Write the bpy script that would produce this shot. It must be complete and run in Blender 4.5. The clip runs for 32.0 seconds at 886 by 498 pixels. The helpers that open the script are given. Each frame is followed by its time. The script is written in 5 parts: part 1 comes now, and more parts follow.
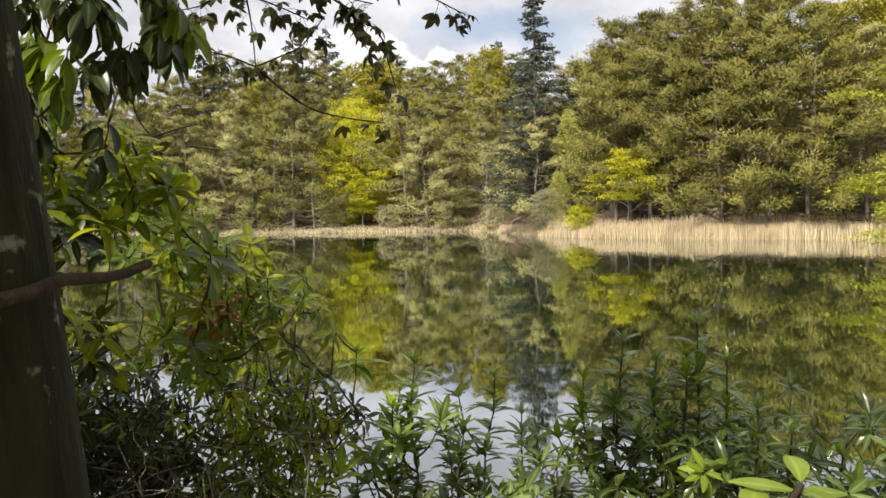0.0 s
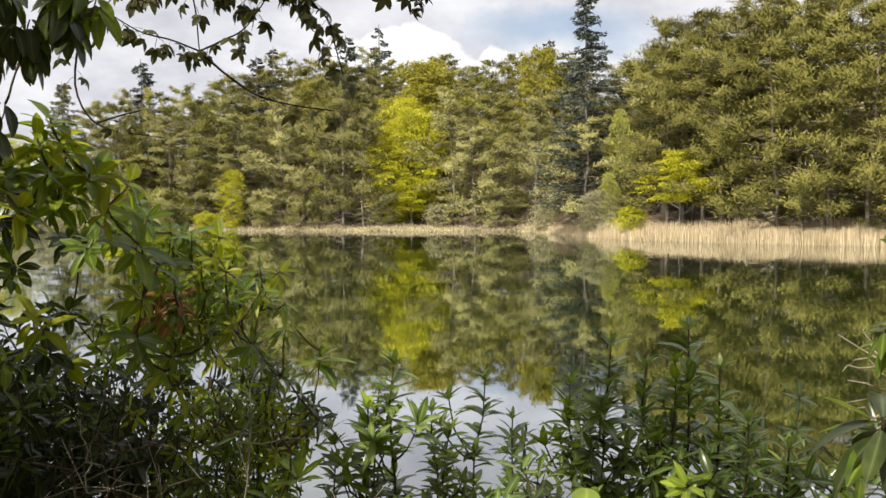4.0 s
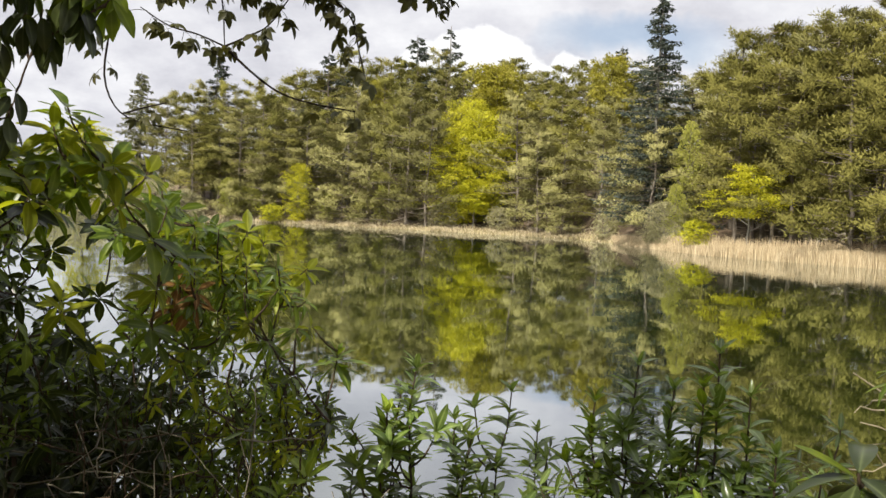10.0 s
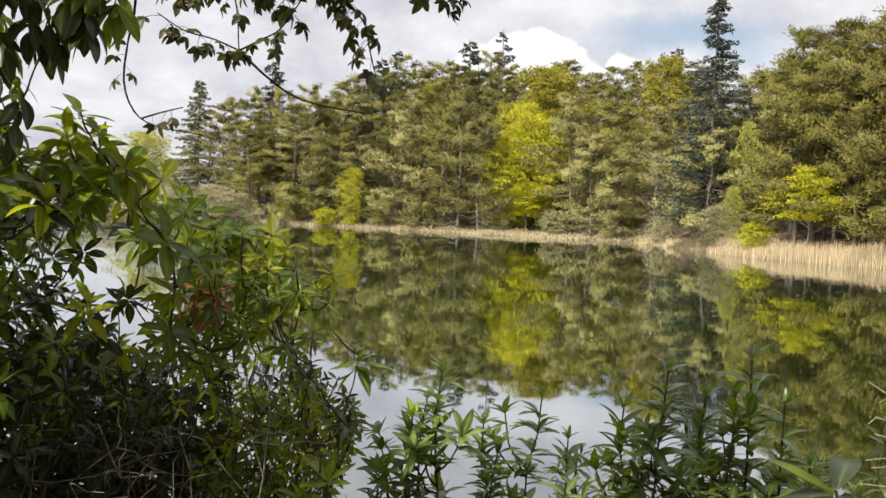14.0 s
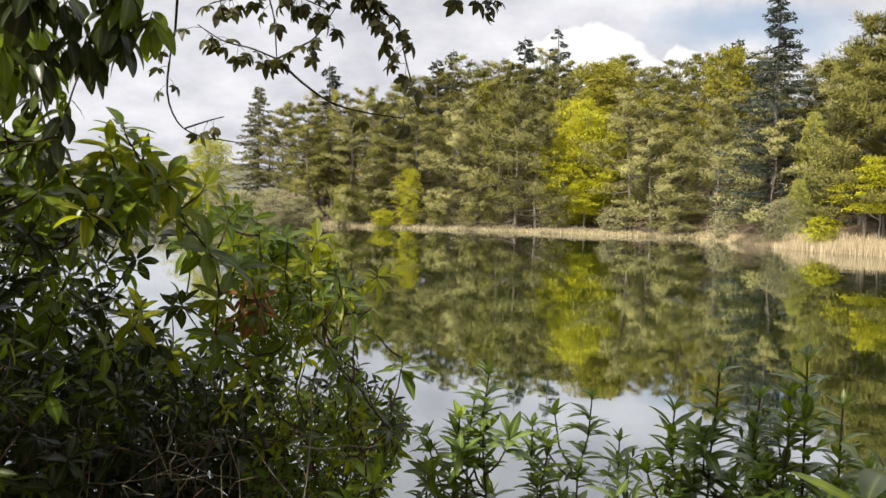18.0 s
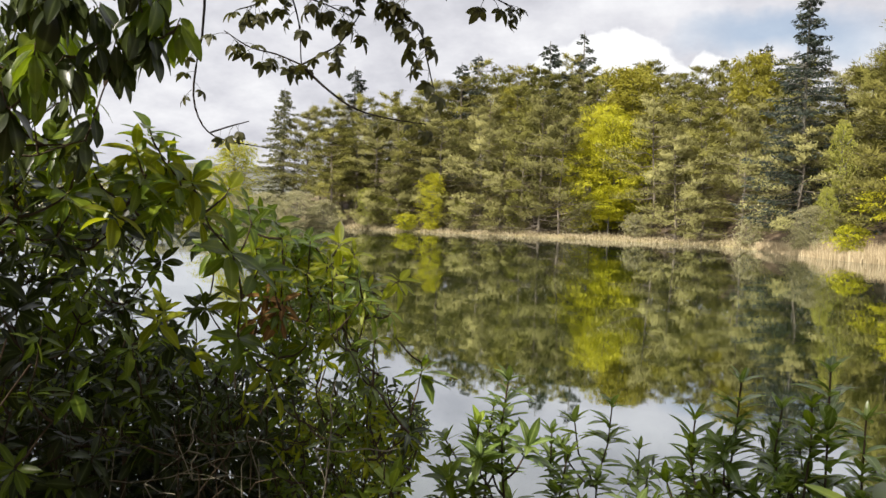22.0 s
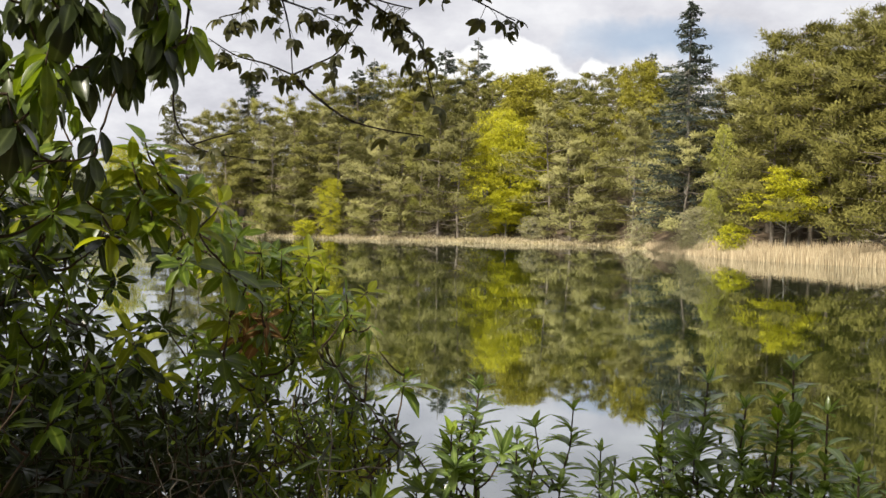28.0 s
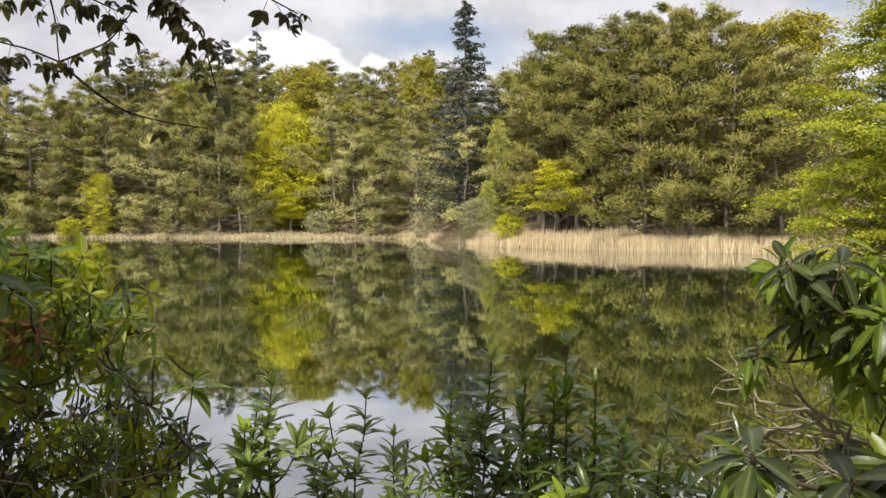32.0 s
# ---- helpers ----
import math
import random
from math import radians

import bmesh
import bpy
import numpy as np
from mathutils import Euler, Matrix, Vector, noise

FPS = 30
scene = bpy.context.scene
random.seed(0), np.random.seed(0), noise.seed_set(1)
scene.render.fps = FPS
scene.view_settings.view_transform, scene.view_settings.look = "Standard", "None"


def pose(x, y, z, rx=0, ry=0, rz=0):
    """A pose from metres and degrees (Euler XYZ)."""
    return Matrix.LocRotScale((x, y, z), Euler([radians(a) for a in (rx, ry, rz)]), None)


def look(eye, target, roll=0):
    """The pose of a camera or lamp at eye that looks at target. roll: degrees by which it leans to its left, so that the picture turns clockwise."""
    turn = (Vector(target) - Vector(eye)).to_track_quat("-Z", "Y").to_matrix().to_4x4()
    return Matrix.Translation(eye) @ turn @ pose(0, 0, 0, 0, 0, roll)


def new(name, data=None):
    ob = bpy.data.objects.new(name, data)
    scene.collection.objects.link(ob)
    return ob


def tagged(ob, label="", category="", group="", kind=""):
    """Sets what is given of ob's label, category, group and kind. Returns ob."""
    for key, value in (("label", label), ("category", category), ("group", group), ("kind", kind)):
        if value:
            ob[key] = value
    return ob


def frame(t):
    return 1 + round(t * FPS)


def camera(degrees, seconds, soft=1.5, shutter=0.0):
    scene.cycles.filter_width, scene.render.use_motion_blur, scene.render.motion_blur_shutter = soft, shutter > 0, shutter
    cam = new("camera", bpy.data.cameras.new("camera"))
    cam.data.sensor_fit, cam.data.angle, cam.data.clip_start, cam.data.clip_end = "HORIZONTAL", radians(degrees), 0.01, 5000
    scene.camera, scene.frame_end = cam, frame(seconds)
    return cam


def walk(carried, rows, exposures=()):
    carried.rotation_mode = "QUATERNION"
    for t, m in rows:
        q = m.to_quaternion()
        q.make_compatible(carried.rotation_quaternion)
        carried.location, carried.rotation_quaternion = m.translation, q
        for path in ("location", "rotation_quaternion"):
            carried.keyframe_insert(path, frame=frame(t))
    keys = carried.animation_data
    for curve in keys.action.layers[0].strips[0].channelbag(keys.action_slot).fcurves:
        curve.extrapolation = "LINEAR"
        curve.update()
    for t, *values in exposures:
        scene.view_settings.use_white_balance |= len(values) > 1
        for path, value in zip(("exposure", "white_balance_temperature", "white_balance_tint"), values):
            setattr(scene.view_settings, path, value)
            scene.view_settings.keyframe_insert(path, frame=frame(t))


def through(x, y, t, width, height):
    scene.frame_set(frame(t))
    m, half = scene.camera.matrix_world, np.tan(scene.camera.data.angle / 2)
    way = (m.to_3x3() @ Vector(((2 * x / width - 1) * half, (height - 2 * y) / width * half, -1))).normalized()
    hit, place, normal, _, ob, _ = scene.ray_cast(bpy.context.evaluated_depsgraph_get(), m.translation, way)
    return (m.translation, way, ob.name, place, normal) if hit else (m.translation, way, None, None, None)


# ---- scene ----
cam = camera(56.7, 32.0)
PATH = [
    (0, (-0.555, 0.466, 2.561), (-0.448, 2.46, 2.454), -0.9),
    (0.5, (-0.546, 0.484, 2.546), (-0.408, 2.476, 2.439), -0.9),
    (1, (-0.499, 0.519, 2.544), (-0.358, 2.511, 2.438), -0.7),
    (1.5, (-0.453, 0.52, 2.545), (-0.344, 2.514, 2.439), -0.5),
    (2, (-0.425, 0.533, 2.547), (-0.427, 2.53, 2.441), -0.3),
    (2.5, (-0.401, 0.541, 2.546), (-0.408, 2.538, 2.44), -0.4),
    (3, (-0.38, 0.547, 2.546), (-0.391, 2.544, 2.439), -0.3),
    (3.5, (-0.359, 0.552, 2.545), (-0.372, 2.549, 2.438), -0.2),
    (5.5, (-0.305, 0.569, 2.556), (-0.333, 2.566, 2.447), 0.6),
    (6, (-0.298, 0.571, 2.561), (-0.329, 2.568, 2.449), 1.3),
    (6.5, (-0.292, 0.575, 2.564), (-0.331, 2.571, 2.454), 2.1),
    (7, (-0.286, 0.579, 2.564), (-0.342, 2.575, 2.451), 2.2),
    (7.5, (-0.282, 0.579, 2.561), (-0.345, 2.575, 2.447), 2.4),
    (8, (-0.292, 0.567, 2.566), (-0.358, 2.563, 2.455), 2.5),
    (8.5, (-0.31, 0.566, 2.563), (-0.376, 2.562, 2.456), 2.4),
    (9, (-0.309, 0.573, 2.557), (-0.381, 2.569, 2.456), 2.5),
    (9.5, (-0.275, 0.594, 2.553), (-0.366, 2.59, 2.449), 2.6),
    (10, (-0.245, 0.595, 2.557), (-0.409, 2.586, 2.452), 2.8),
    (10.5, (-0.224, 0.61, 2.557), (-0.456, 2.594, 2.449), 3.0),
    (11, (-0.203, 0.615, 2.558), (-0.442, 2.598, 2.451), 3.3),
    (11.5, (-0.186, 0.619, 2.557), (-0.443, 2.599, 2.45), 3.6),
    (12, (-0.17, 0.617, 2.562), (-0.438, 2.596, 2.455), 3.7),
    (12.5, (-0.157, 0.618, 2.562), (-0.43, 2.596, 2.456), 3.5),
    (13, (-0.154, 0.623, 2.56), (-0.434, 2.6, 2.454), 3.3),
    (13.5, (-0.156, 0.62, 2.563), (-0.442, 2.597, 2.459), 3.2),
    (14, (-0.166, 0.625, 2.559), (-0.458, 2.6, 2.456), 2.6),
    (14.5, (-0.172, 0.63, 2.559), (-0.469, 2.605, 2.457), 2.3),
    (16.5, (-0.158, 0.635, 2.561), (-0.471, 2.607, 2.456), 1.8),
    (17, (-0.146, 0.633, 2.565), (-0.49, 2.6, 2.458), 1.8),
    (17.5, (-0.138, 0.638, 2.567), (-0.5, 2.602, 2.459), 1.7),
    (18, (-0.128, 0.64, 2.568), (-0.559, 2.59, 2.459), 1.5),
    (18.5, (-0.114, 0.637, 2.571), (-0.565, 2.583, 2.463), 1.4),
    (19, (-0.108, 0.641, 2.571), (-0.57, 2.585, 2.469), 1.5),
    (19.5, (-0.102, 0.64, 2.571), (-0.58, 2.58, 2.47), 1.9),
    (20, (-0.1, 0.639, 2.569), (-0.578, 2.579, 2.471), 2.0),
    (20.5, (-0.103, 0.641, 2.568), (-0.581, 2.58, 2.469), 2.0),
    (21, (-0.106, 0.638, 2.57), (-0.589, 2.576, 2.471), 1.9),
    (21.5, (-0.111, 0.633, 2.57), (-0.594, 2.571, 2.472), 1.9),
    (22, (-0.121, 0.633, 2.571), (-0.607, 2.571, 2.471), 2.1),
    (22.5, (-0.138, 0.634, 2.573), (-0.629, 2.57, 2.473), 2.4),
    (23, (-0.16, 0.633, 2.574), (-0.654, 2.568, 2.478), 2.4),
    (23.5, (-0.177, 0.631, 2.572), (-0.67, 2.566, 2.475), 2.4),
    (24, (-0.199, 0.631, 2.575), (-0.682, 2.57, 2.479), 2.3),
    (24.5, (-0.219, 0.633, 2.576), (-0.696, 2.573, 2.481), 2.2),
    (25, (-0.238, 0.631, 2.58), (-0.706, 2.573, 2.49), 2.2),
    (25.5, (-0.262, 0.636, 2.578), (-0.716, 2.582, 2.488), 2.1),
    (27.5, (-0.322, 0.613, 2.579), (-0.679, 2.579, 2.497), 1.1),
    (28, (-0.332, 0.609, 2.58), (-0.574, 2.592, 2.499), 1.3),
    (28.5, (-0.337, 0.602, 2.58), (-0.498, 2.594, 2.499), 1.5),
    (29, (-0.34, 0.595, 2.581), (-0.439, 2.591, 2.499), 1.4),
    (29.5, (-0.341, 0.594, 2.58), (-0.385, 2.591, 2.498), 1.4),
    (30, (-0.342, 0.588, 2.578), (-0.343, 2.587, 2.497), 0.9),
    (30.5, (-0.344, 0.586, 2.577), (-0.228, 2.581, 2.495), 0.4),
    (31, (-0.343, 0.58, 2.577), (-0.196, 2.573, 2.491), 0.3),
    (31.5, (-0.343, 0.587, 2.575), (-0.135, 2.575, 2.488), 0.1),
    (32, (-0.34, 0.582, 2.577), (-0.066, 2.561, 2.487), 0.2),
]
walk(cam, [(t, look(e, a, r)) for t, e, a, r in PATH], [(0.0, 1.10), (8.0, 1.08), (24.0, 1.03), (32.0, 1.0)])

# ---- world, sun ----
SUN_TO = Vector((-0.46, -0.74, 0.86)).normalized()
SUN_EL = math.asin(SUN_TO.z)
SUN_AZ = math.atan2(SUN_TO.x, SUN_TO.y)
sun = new("sun", bpy.data.lights.new("sun", "SUN"))
sun.data.energy, sun.data.angle, sun.data.color = 4.2, radians(1.5), (1.0, 0.93, 0.80)
sun.matrix_world = look(SUN_TO * 50, (0, 0, 0))


class Nodes:
    """A short way to write node trees."""

    def __init__(self, tree):
        self.tree = tree
        tree.nodes.clear()

    def add(self, kind, ins=()):
        n = self.tree.nodes.new(kind)
        for k, v in dict(ins).items():
            if isinstance(v, bpy.types.NodeSocket):
                self.tree.links.new(v, n.inputs[k])
            else:
                n.inputs[k].default_value = v
        return n

    def math(self, op, a, b=0.0, c=0.0):
        n = self.tree.nodes.new("ShaderNodeMath")
        n.operation = op
        for i, v in enumerate((a, b, c)):
            if isinstance(v, bpy.types.NodeSocket):
                self.tree.links.new(v, n.inputs[i])
            else:
                n.inputs[i].default_value = v
        return n.outputs[0]

    def noise(self, vec, scale, detail=3.0, rough=0.55):
        return self.add("ShaderNodeTexNoise", {"Vector": vec, "Scale": scale, "Detail": detail, "Roughness": rough}).outputs[0]

    def ramp(self, fac, stops):
        n = self.add("ShaderNodeValToRGB", {0: fac})
        e = n.color_ramp.elements
        while len(e) < len(stops):
            e.new(0.5)
        for i, (p, c) in enumerate(stops):
            e[i].position, e[i].color = p, (c if len(c) == 4 else (*c, 1))
        return n.outputs[0]

    def mix(self, fac, a, b, blend="MIX"):
        n = self.tree.nodes.new("ShaderNodeMix")
        n.data_type, n.blend_type = "RGBA", blend
        for k, v in ((0, fac), (6, a), (7, b)):
            if isinstance(v, bpy.types.NodeSocket):
                self.tree.links.new(v, n.inputs[k])
            else:
                n.inputs[k].default_value = v if k == 0 or len(v) == 4 else (*v, 1)
        return n.outputs[2]


def make_world():
    w = bpy.data.worlds.new("world")
    scene.world = w
    w.use_nodes = True
    k = Nodes(w.node_tree)
    sky = k.add("ShaderNodeTexSky")
    sky.sky_type, sky.sun_disc, sky.sun_elevation, sky.sun_rotation = "NISHITA", False, SUN_EL, SUN_AZ
    blue = k.mix(1.0, sky.outputs[0], (0.07, 0.07, 0.07), "MULTIPLY")
    co = k.add("ShaderNodeTexCoord").outputs["Generated"]
    sep = k.add("ShaderNodeSeparateXYZ", {0: co})
    x, y, z = sep.outputs
    az = k.math("ARCTAN2", x, y)
    el = k.math("ARCSINE", z)
    # clouds lie on a flat deck high above, so that they crowd together towards the horizon
    up = k.math("MAXIMUM", k.math("ADD", z, 0.42), 0.10)
    deck = k.add("ShaderNodeCombineXYZ", {0: k.math("DIVIDE", x, up), 1: k.math("DIVIDE", y, up), 2: 0.0}).outputs[0]
    cover = k.noise(deck, 1.3, 6.0, 0.55)
    amount = k.ramp(cover, [(0.26, (0, 0, 0)), (0.38, (1, 1, 1))])
    shade = k.noise(deck, 3.2, 8.0, 0.6)
    tone = k.ramp(shade, [(0.32, (0.345, 0.348, 0.382)), (0.46, (0.45, 0.45, 0.482)), (0.66, (0.60, 0.60, 0.612))])
    # an opening to the blue low above the woods, with a white heap of cumulus in it
    flat = k.add("ShaderNodeCombineXYZ", {0: az, 1: el, 2: 0.0}).outputs[0]
    wob = k.math("MULTIPLY", k.math("SUBTRACT", k.noise(flat, 9.0, 4.0), 0.5), 0.10)
    gx = k.math("DIVIDE", k.math("SUBTRACT", az, 0.13), 0.13)
    gy = k.math("DIVIDE", k.math("SUBTRACT", k.math("ADD", el, wob), 0.205), 0.034)
    gap = k.math("ADD", k.math("MULTIPLY", gx, gx), k.math("MULTIPLY", gy, gy))
    gap = k.ramp(gap, [(0.1, (0.38, 0.38, 0.38)), (1.0, (1, 1, 1))])
    amount = k.math("MULTIPLY", amount, gap)
    wob2 = k.math("MULTIPLY", k.math("SUBTRACT", k.noise(flat, 16.0, 5.0), 0.5), 0.06)
    hx = k.math("DIVIDE", k.math("ADD", az, 0.055), 0.115)
    hy = k.math("DIVIDE", k.math("SUBTRACT", k.math("ADD", el, wob2), 0.11), 0.105)
    heap = k.math("ADD", k.math("MULTIPLY", hx, hx), k.math("MULTIPLY", hy, hy))
    kx = k.math("DIVIDE", k.math("SUBTRACT", az, 0.065), 0.075)
    ky = k.math("DIVIDE", k.math("SUBTRACT", k.math("ADD", el, wob2), 0.10), 0.085)
    heap2 = k.math("ADD", k.math("MULTIPLY", kx, kx), k.math("MULTIPLY", ky, ky))
    heap = k.math("MINIMUM", heap, heap2)
    heap = k.ramp(heap, [(0.90, (1, 1, 1)), (1.0, (0, 0, 0))])
    col = k.mix(amount, blue, tone)
    col = k.mix(heap, col, (0.64, 0.64, 0.645))
    bg = k.add("ShaderNodeBackground", {0: col, 1: 0.82})
    k.add("ShaderNodeOutputWorld", {0: bg.outputs[0]})


make_world()

# ---- materials ----


def principled(name):
    m = bpy.data.materials.new(name)
    m.use_nodes = True
    k = Nodes(m.node_tree)
    p = k.add("ShaderNodeBsdfPrincipled")
    k.add("ShaderNodeOutputMaterial", {0: p.outputs[0]})
    return m, k, p


def put(k, node, **ins):
    for key, v in ins.items():
        key = key.replace("_", " ")
        if isinstance(v, bpy.types.NodeSocket):
            k.tree.links.new(v, node.inputs[key])
        else:
            node.inputs[key].default_value = v


def leaf_material(name, dark, mid, light, rough=0.5, through=0.25, glow=(0.2, 0.28, 0.03), tree=0.35, patch=0.6, spec=0.4, each=None):
    """Leaves that differ one from another, from tree to tree and in patches, and let some light through."""
    m, k, p = principled(name)
    geo = k.add("ShaderNodeNewGeometry")
    obj = k.add("ShaderNodeObjectInfo")
    co = k.add("ShaderNodeTexCoord").outputs["Object"]
    a = k.math("MULTIPLY", geo.outputs["Random Per Island"], 1 - tree if each is None else each)
    a = k.math("ADD", a, k.math("MULTIPLY", obj.outputs["Random"], tree))
    n = k.math("SUBTRACT", k.noise(co, patch, 2.0), 0.5)
    a = k.math("ADD", a, k.math("MULTIPLY", n, 0.9))
    if each is not None:
        a = k.math("ADD", a, (1 - tree - each) / 2)
    col = k.ramp(a, [(0.05, dark), (0.5, mid), (0.95, light)])
    vein = k.noise(co, 60.0, 2.0)
    col = k.mix(0.25, col, k.ramp(vein, [(0.3, (0.55, 0.55, 0.5)), (0.7, (1, 1, 1))]), "MULTIPLY")
    rib = k.add("ShaderNodeAttribute")
    rib.attribute_name = "rib"
    rib = k.math("MULTIPLY", k.math("POWER", rib.outputs["Fac"], 7.0), 0.55)
    col = k.mix(rib, col, tuple(min(1.0, c * 1.6 + 0.03) for c in light))
    put(k, p, Base_Color=col, Roughness=rough, Specular_IOR_Level=spec)
    tr = k.add("ShaderNodeBsdfTranslucent", {0: k.mix(0.5, col, glow)})
    mixed = k.add("ShaderNodeMixShader", {0: through, 1: p.outputs[0], 2: tr.outputs[0]})
    out = next(n for n in k.tree.nodes if n.bl_idname == "ShaderNodeOutputMaterial")
    k.tree.links.new(mixed.outputs[0], out.inputs[0])
    return m


def bark_material(name, a, b, scale=6.0, lichen=None, stretch=0.15):
    m, k, p = principled(name)
    co = k.add("ShaderNodeTexCoord").outputs["Object"]
    mp = k.add("ShaderNodeMapping", {0: co, 3: (1, 1, stretch)}).outputs[0]
    f = k.noise(mp, scale * 4, 6.0, 0.65)
    g = k.noise(co, scale * 0.4, 3.0)
    col = k.ramp(f, [(0.3, a), (0.7, b)])
    col = k.mix(k.math("MULTIPLY", g, 0.6), col, tuple(c * 0.5 for c in a))
    if lichen:
        spot = k.ramp(k.noise(co, scale * 2.2, 5.0, 0.6), [(0.60, (0, 0, 0)), (0.68, (1, 1, 1))])
        col = k.mix(spot, col, lichen)
    bump = k.add("ShaderNodeBump", {"Strength": 0.6, "Distance": 0.02, "Height": f})
    put(k, p, Base_Color=col, Roughness=0.9, Normal=bump.outputs[0], Specular_IOR_Level=0.2)
    return m


M = {
    "pine": leaf_material("pine_needles", (0.113, 0.111, 0.028), (0.210, 0.203, 0.053), (0.308, 0.290, 0.083), 0.85, 0.21, (0.16, 0.155, 0.03), 0.75, 0.3, 0.1, 0.10),
    # slightly darker copy of the pine needles
    "pine_dark": leaf_material("dark_pine_needles", (0.102, 0.100, 0.025), (0.190, 0.178, 0.047), (0.300, 0.274, 0.080), 0.85, 0.21, (0.13, 0.13, 0.025), 0.7, 0.3, 0.1, 0.12),
    "pine_grey": leaf_material("grey_pine_needles", (0.168, 0.161, 0.058), (0.282, 0.268, 0.104), (0.404, 0.380, 0.158), 0.85, 0.21, (0.2, 0.19, 0.06), 0.75, 0.3, 0.1, 0.10),
    "spruce": leaf_material("spruce_needles", (0.014, 0.021, 0.017), (0.034, 0.045, 0.035), (0.068, 0.080, 0.060), 0.6, 0.08, patch=0.3),
    "spruce_grey": leaf_material("grey_spruce_needles", (0.07, 0.075, 0.035), (0.13, 0.13, 0.065), (0.20, 0.19, 0.10), 0.8, 0.1, patch=0.3),
    "beech": leaf_material("young_beech_leaves", (0.25, 0.26, 0.010), (0.44, 0.43, 0.016), (0.60, 0.55, 0.035), 0.55, 0.38, (0.45, 0.48, 0.02), patch=0.4),
    "beech_green": leaf_material("green_beech_leaves", (0.14, 0.16, 0.010), (0.28, 0.295, 0.015), (0.43, 0.42, 0.03), 0.6, 0.28, (0.45, 0.5, 0.03), patch=0.5),
    "beech_gold": leaf_material("golden_beech_leaves", (0.17, 0.16, 0.012), (0.29, 0.265, 0.020), (0.39, 0.35, 0.040), 0.6, 0.25, (0.36, 0.33, 0.03), patch=0.4),
    "birch": leaf_material("young_birch_leaves", (0.17, 0.18, 0.030), (0.31, 0.315, 0.055), (0.44, 0.43, 0.09), 0.6, 0.30, (0.4, 0.44, 0.04), patch=0.5),
    "willow": leaf_material("pale_willow_leaves", (0.22, 0.20, 0.10), (0.32, 0.295, 0.16), (0.43, 0.395, 0.23), 0.7, 0.2, patch=0.4),
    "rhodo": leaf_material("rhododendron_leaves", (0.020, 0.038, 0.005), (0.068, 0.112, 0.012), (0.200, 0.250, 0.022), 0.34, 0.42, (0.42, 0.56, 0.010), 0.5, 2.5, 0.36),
    # yellowish new leaves, with sunlight also put into their brighter colour
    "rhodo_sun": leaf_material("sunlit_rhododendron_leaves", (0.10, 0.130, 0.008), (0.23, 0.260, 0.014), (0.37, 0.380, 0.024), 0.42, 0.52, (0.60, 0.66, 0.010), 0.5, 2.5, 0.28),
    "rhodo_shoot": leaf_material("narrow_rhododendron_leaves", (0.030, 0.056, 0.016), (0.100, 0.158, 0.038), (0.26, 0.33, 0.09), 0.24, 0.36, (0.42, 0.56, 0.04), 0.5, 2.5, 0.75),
    # shade put into the colour: a darkened copy of the rhododendron leaves
    "rhodo_dark": leaf_material("shaded_rhododendron_leaves", (0.008, 0.012, 0.005), (0.024, 0.034, 0.010), (0.075, 0.095, 0.026), 0.28, 0.20, (0.20, 0.26, 0.012), 0.5, 2.0, 0.30),
    "rhodo_young": leaf_material("young_rhododendron_leaves", (0.14, 0.22, 0.02), (0.25, 0.34, 0.03), (0.36, 0.44, 0.06), 0.4, 0.40, (0.45, 0.55, 0.04), 0.5, 3.0, 0.5),
    "rhodo_dead": leaf_material("withered_leaves", (0.12, 0.055, 0.014), (0.24, 0.12, 0.030), (0.36, 0.21, 0.06), 0.7, 0.15, (0.18, 0.09, 0.03), 0.5, 3.0, 0.3),
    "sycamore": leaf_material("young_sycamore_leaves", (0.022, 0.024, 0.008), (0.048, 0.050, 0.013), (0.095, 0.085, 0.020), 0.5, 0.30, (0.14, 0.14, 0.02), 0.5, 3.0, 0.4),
    "pine_bark": bark_material("pine_bark", (0.12, 0.10, 0.08), (0.26, 0.22, 0.18)),
    "grey_bark": bark_material("grey_bark", (0.14, 0.13, 0.11), (0.30, 0.28, 0.24)),
    "dead_wood": bark_material("bleached_dead_wood", (0.20, 0.18, 0.13), (0.36, 0.32, 0.25)),
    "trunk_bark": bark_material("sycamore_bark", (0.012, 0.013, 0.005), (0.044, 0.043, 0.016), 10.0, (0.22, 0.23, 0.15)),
    "twig": bark_material("twig_bark", (0.05, 0.035, 0.022), (0.12, 0.085, 0.055), 20.0),
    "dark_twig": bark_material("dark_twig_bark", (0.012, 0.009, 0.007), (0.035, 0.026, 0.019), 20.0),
    "dry_twig": bark_material("dry_twig_bark", (0.26, 0.22, 0.15), (0.46, 0.40, 0.29), 20.0),
}


def reed_material():
    m, k, p = principled("dry_reed")
    geo = k.add("ShaderNodeNewGeometry")
    col = k.ramp(geo.outputs["Random Per Island"], [(0.0, (0.25, 0.185, 0.10)), (0.5, (0.41, 0.325, 0.20)), (1.0, (0.55, 0.455, 0.30))])
    put(k, p, Base_Color=col, Roughness=0.7)
    return m


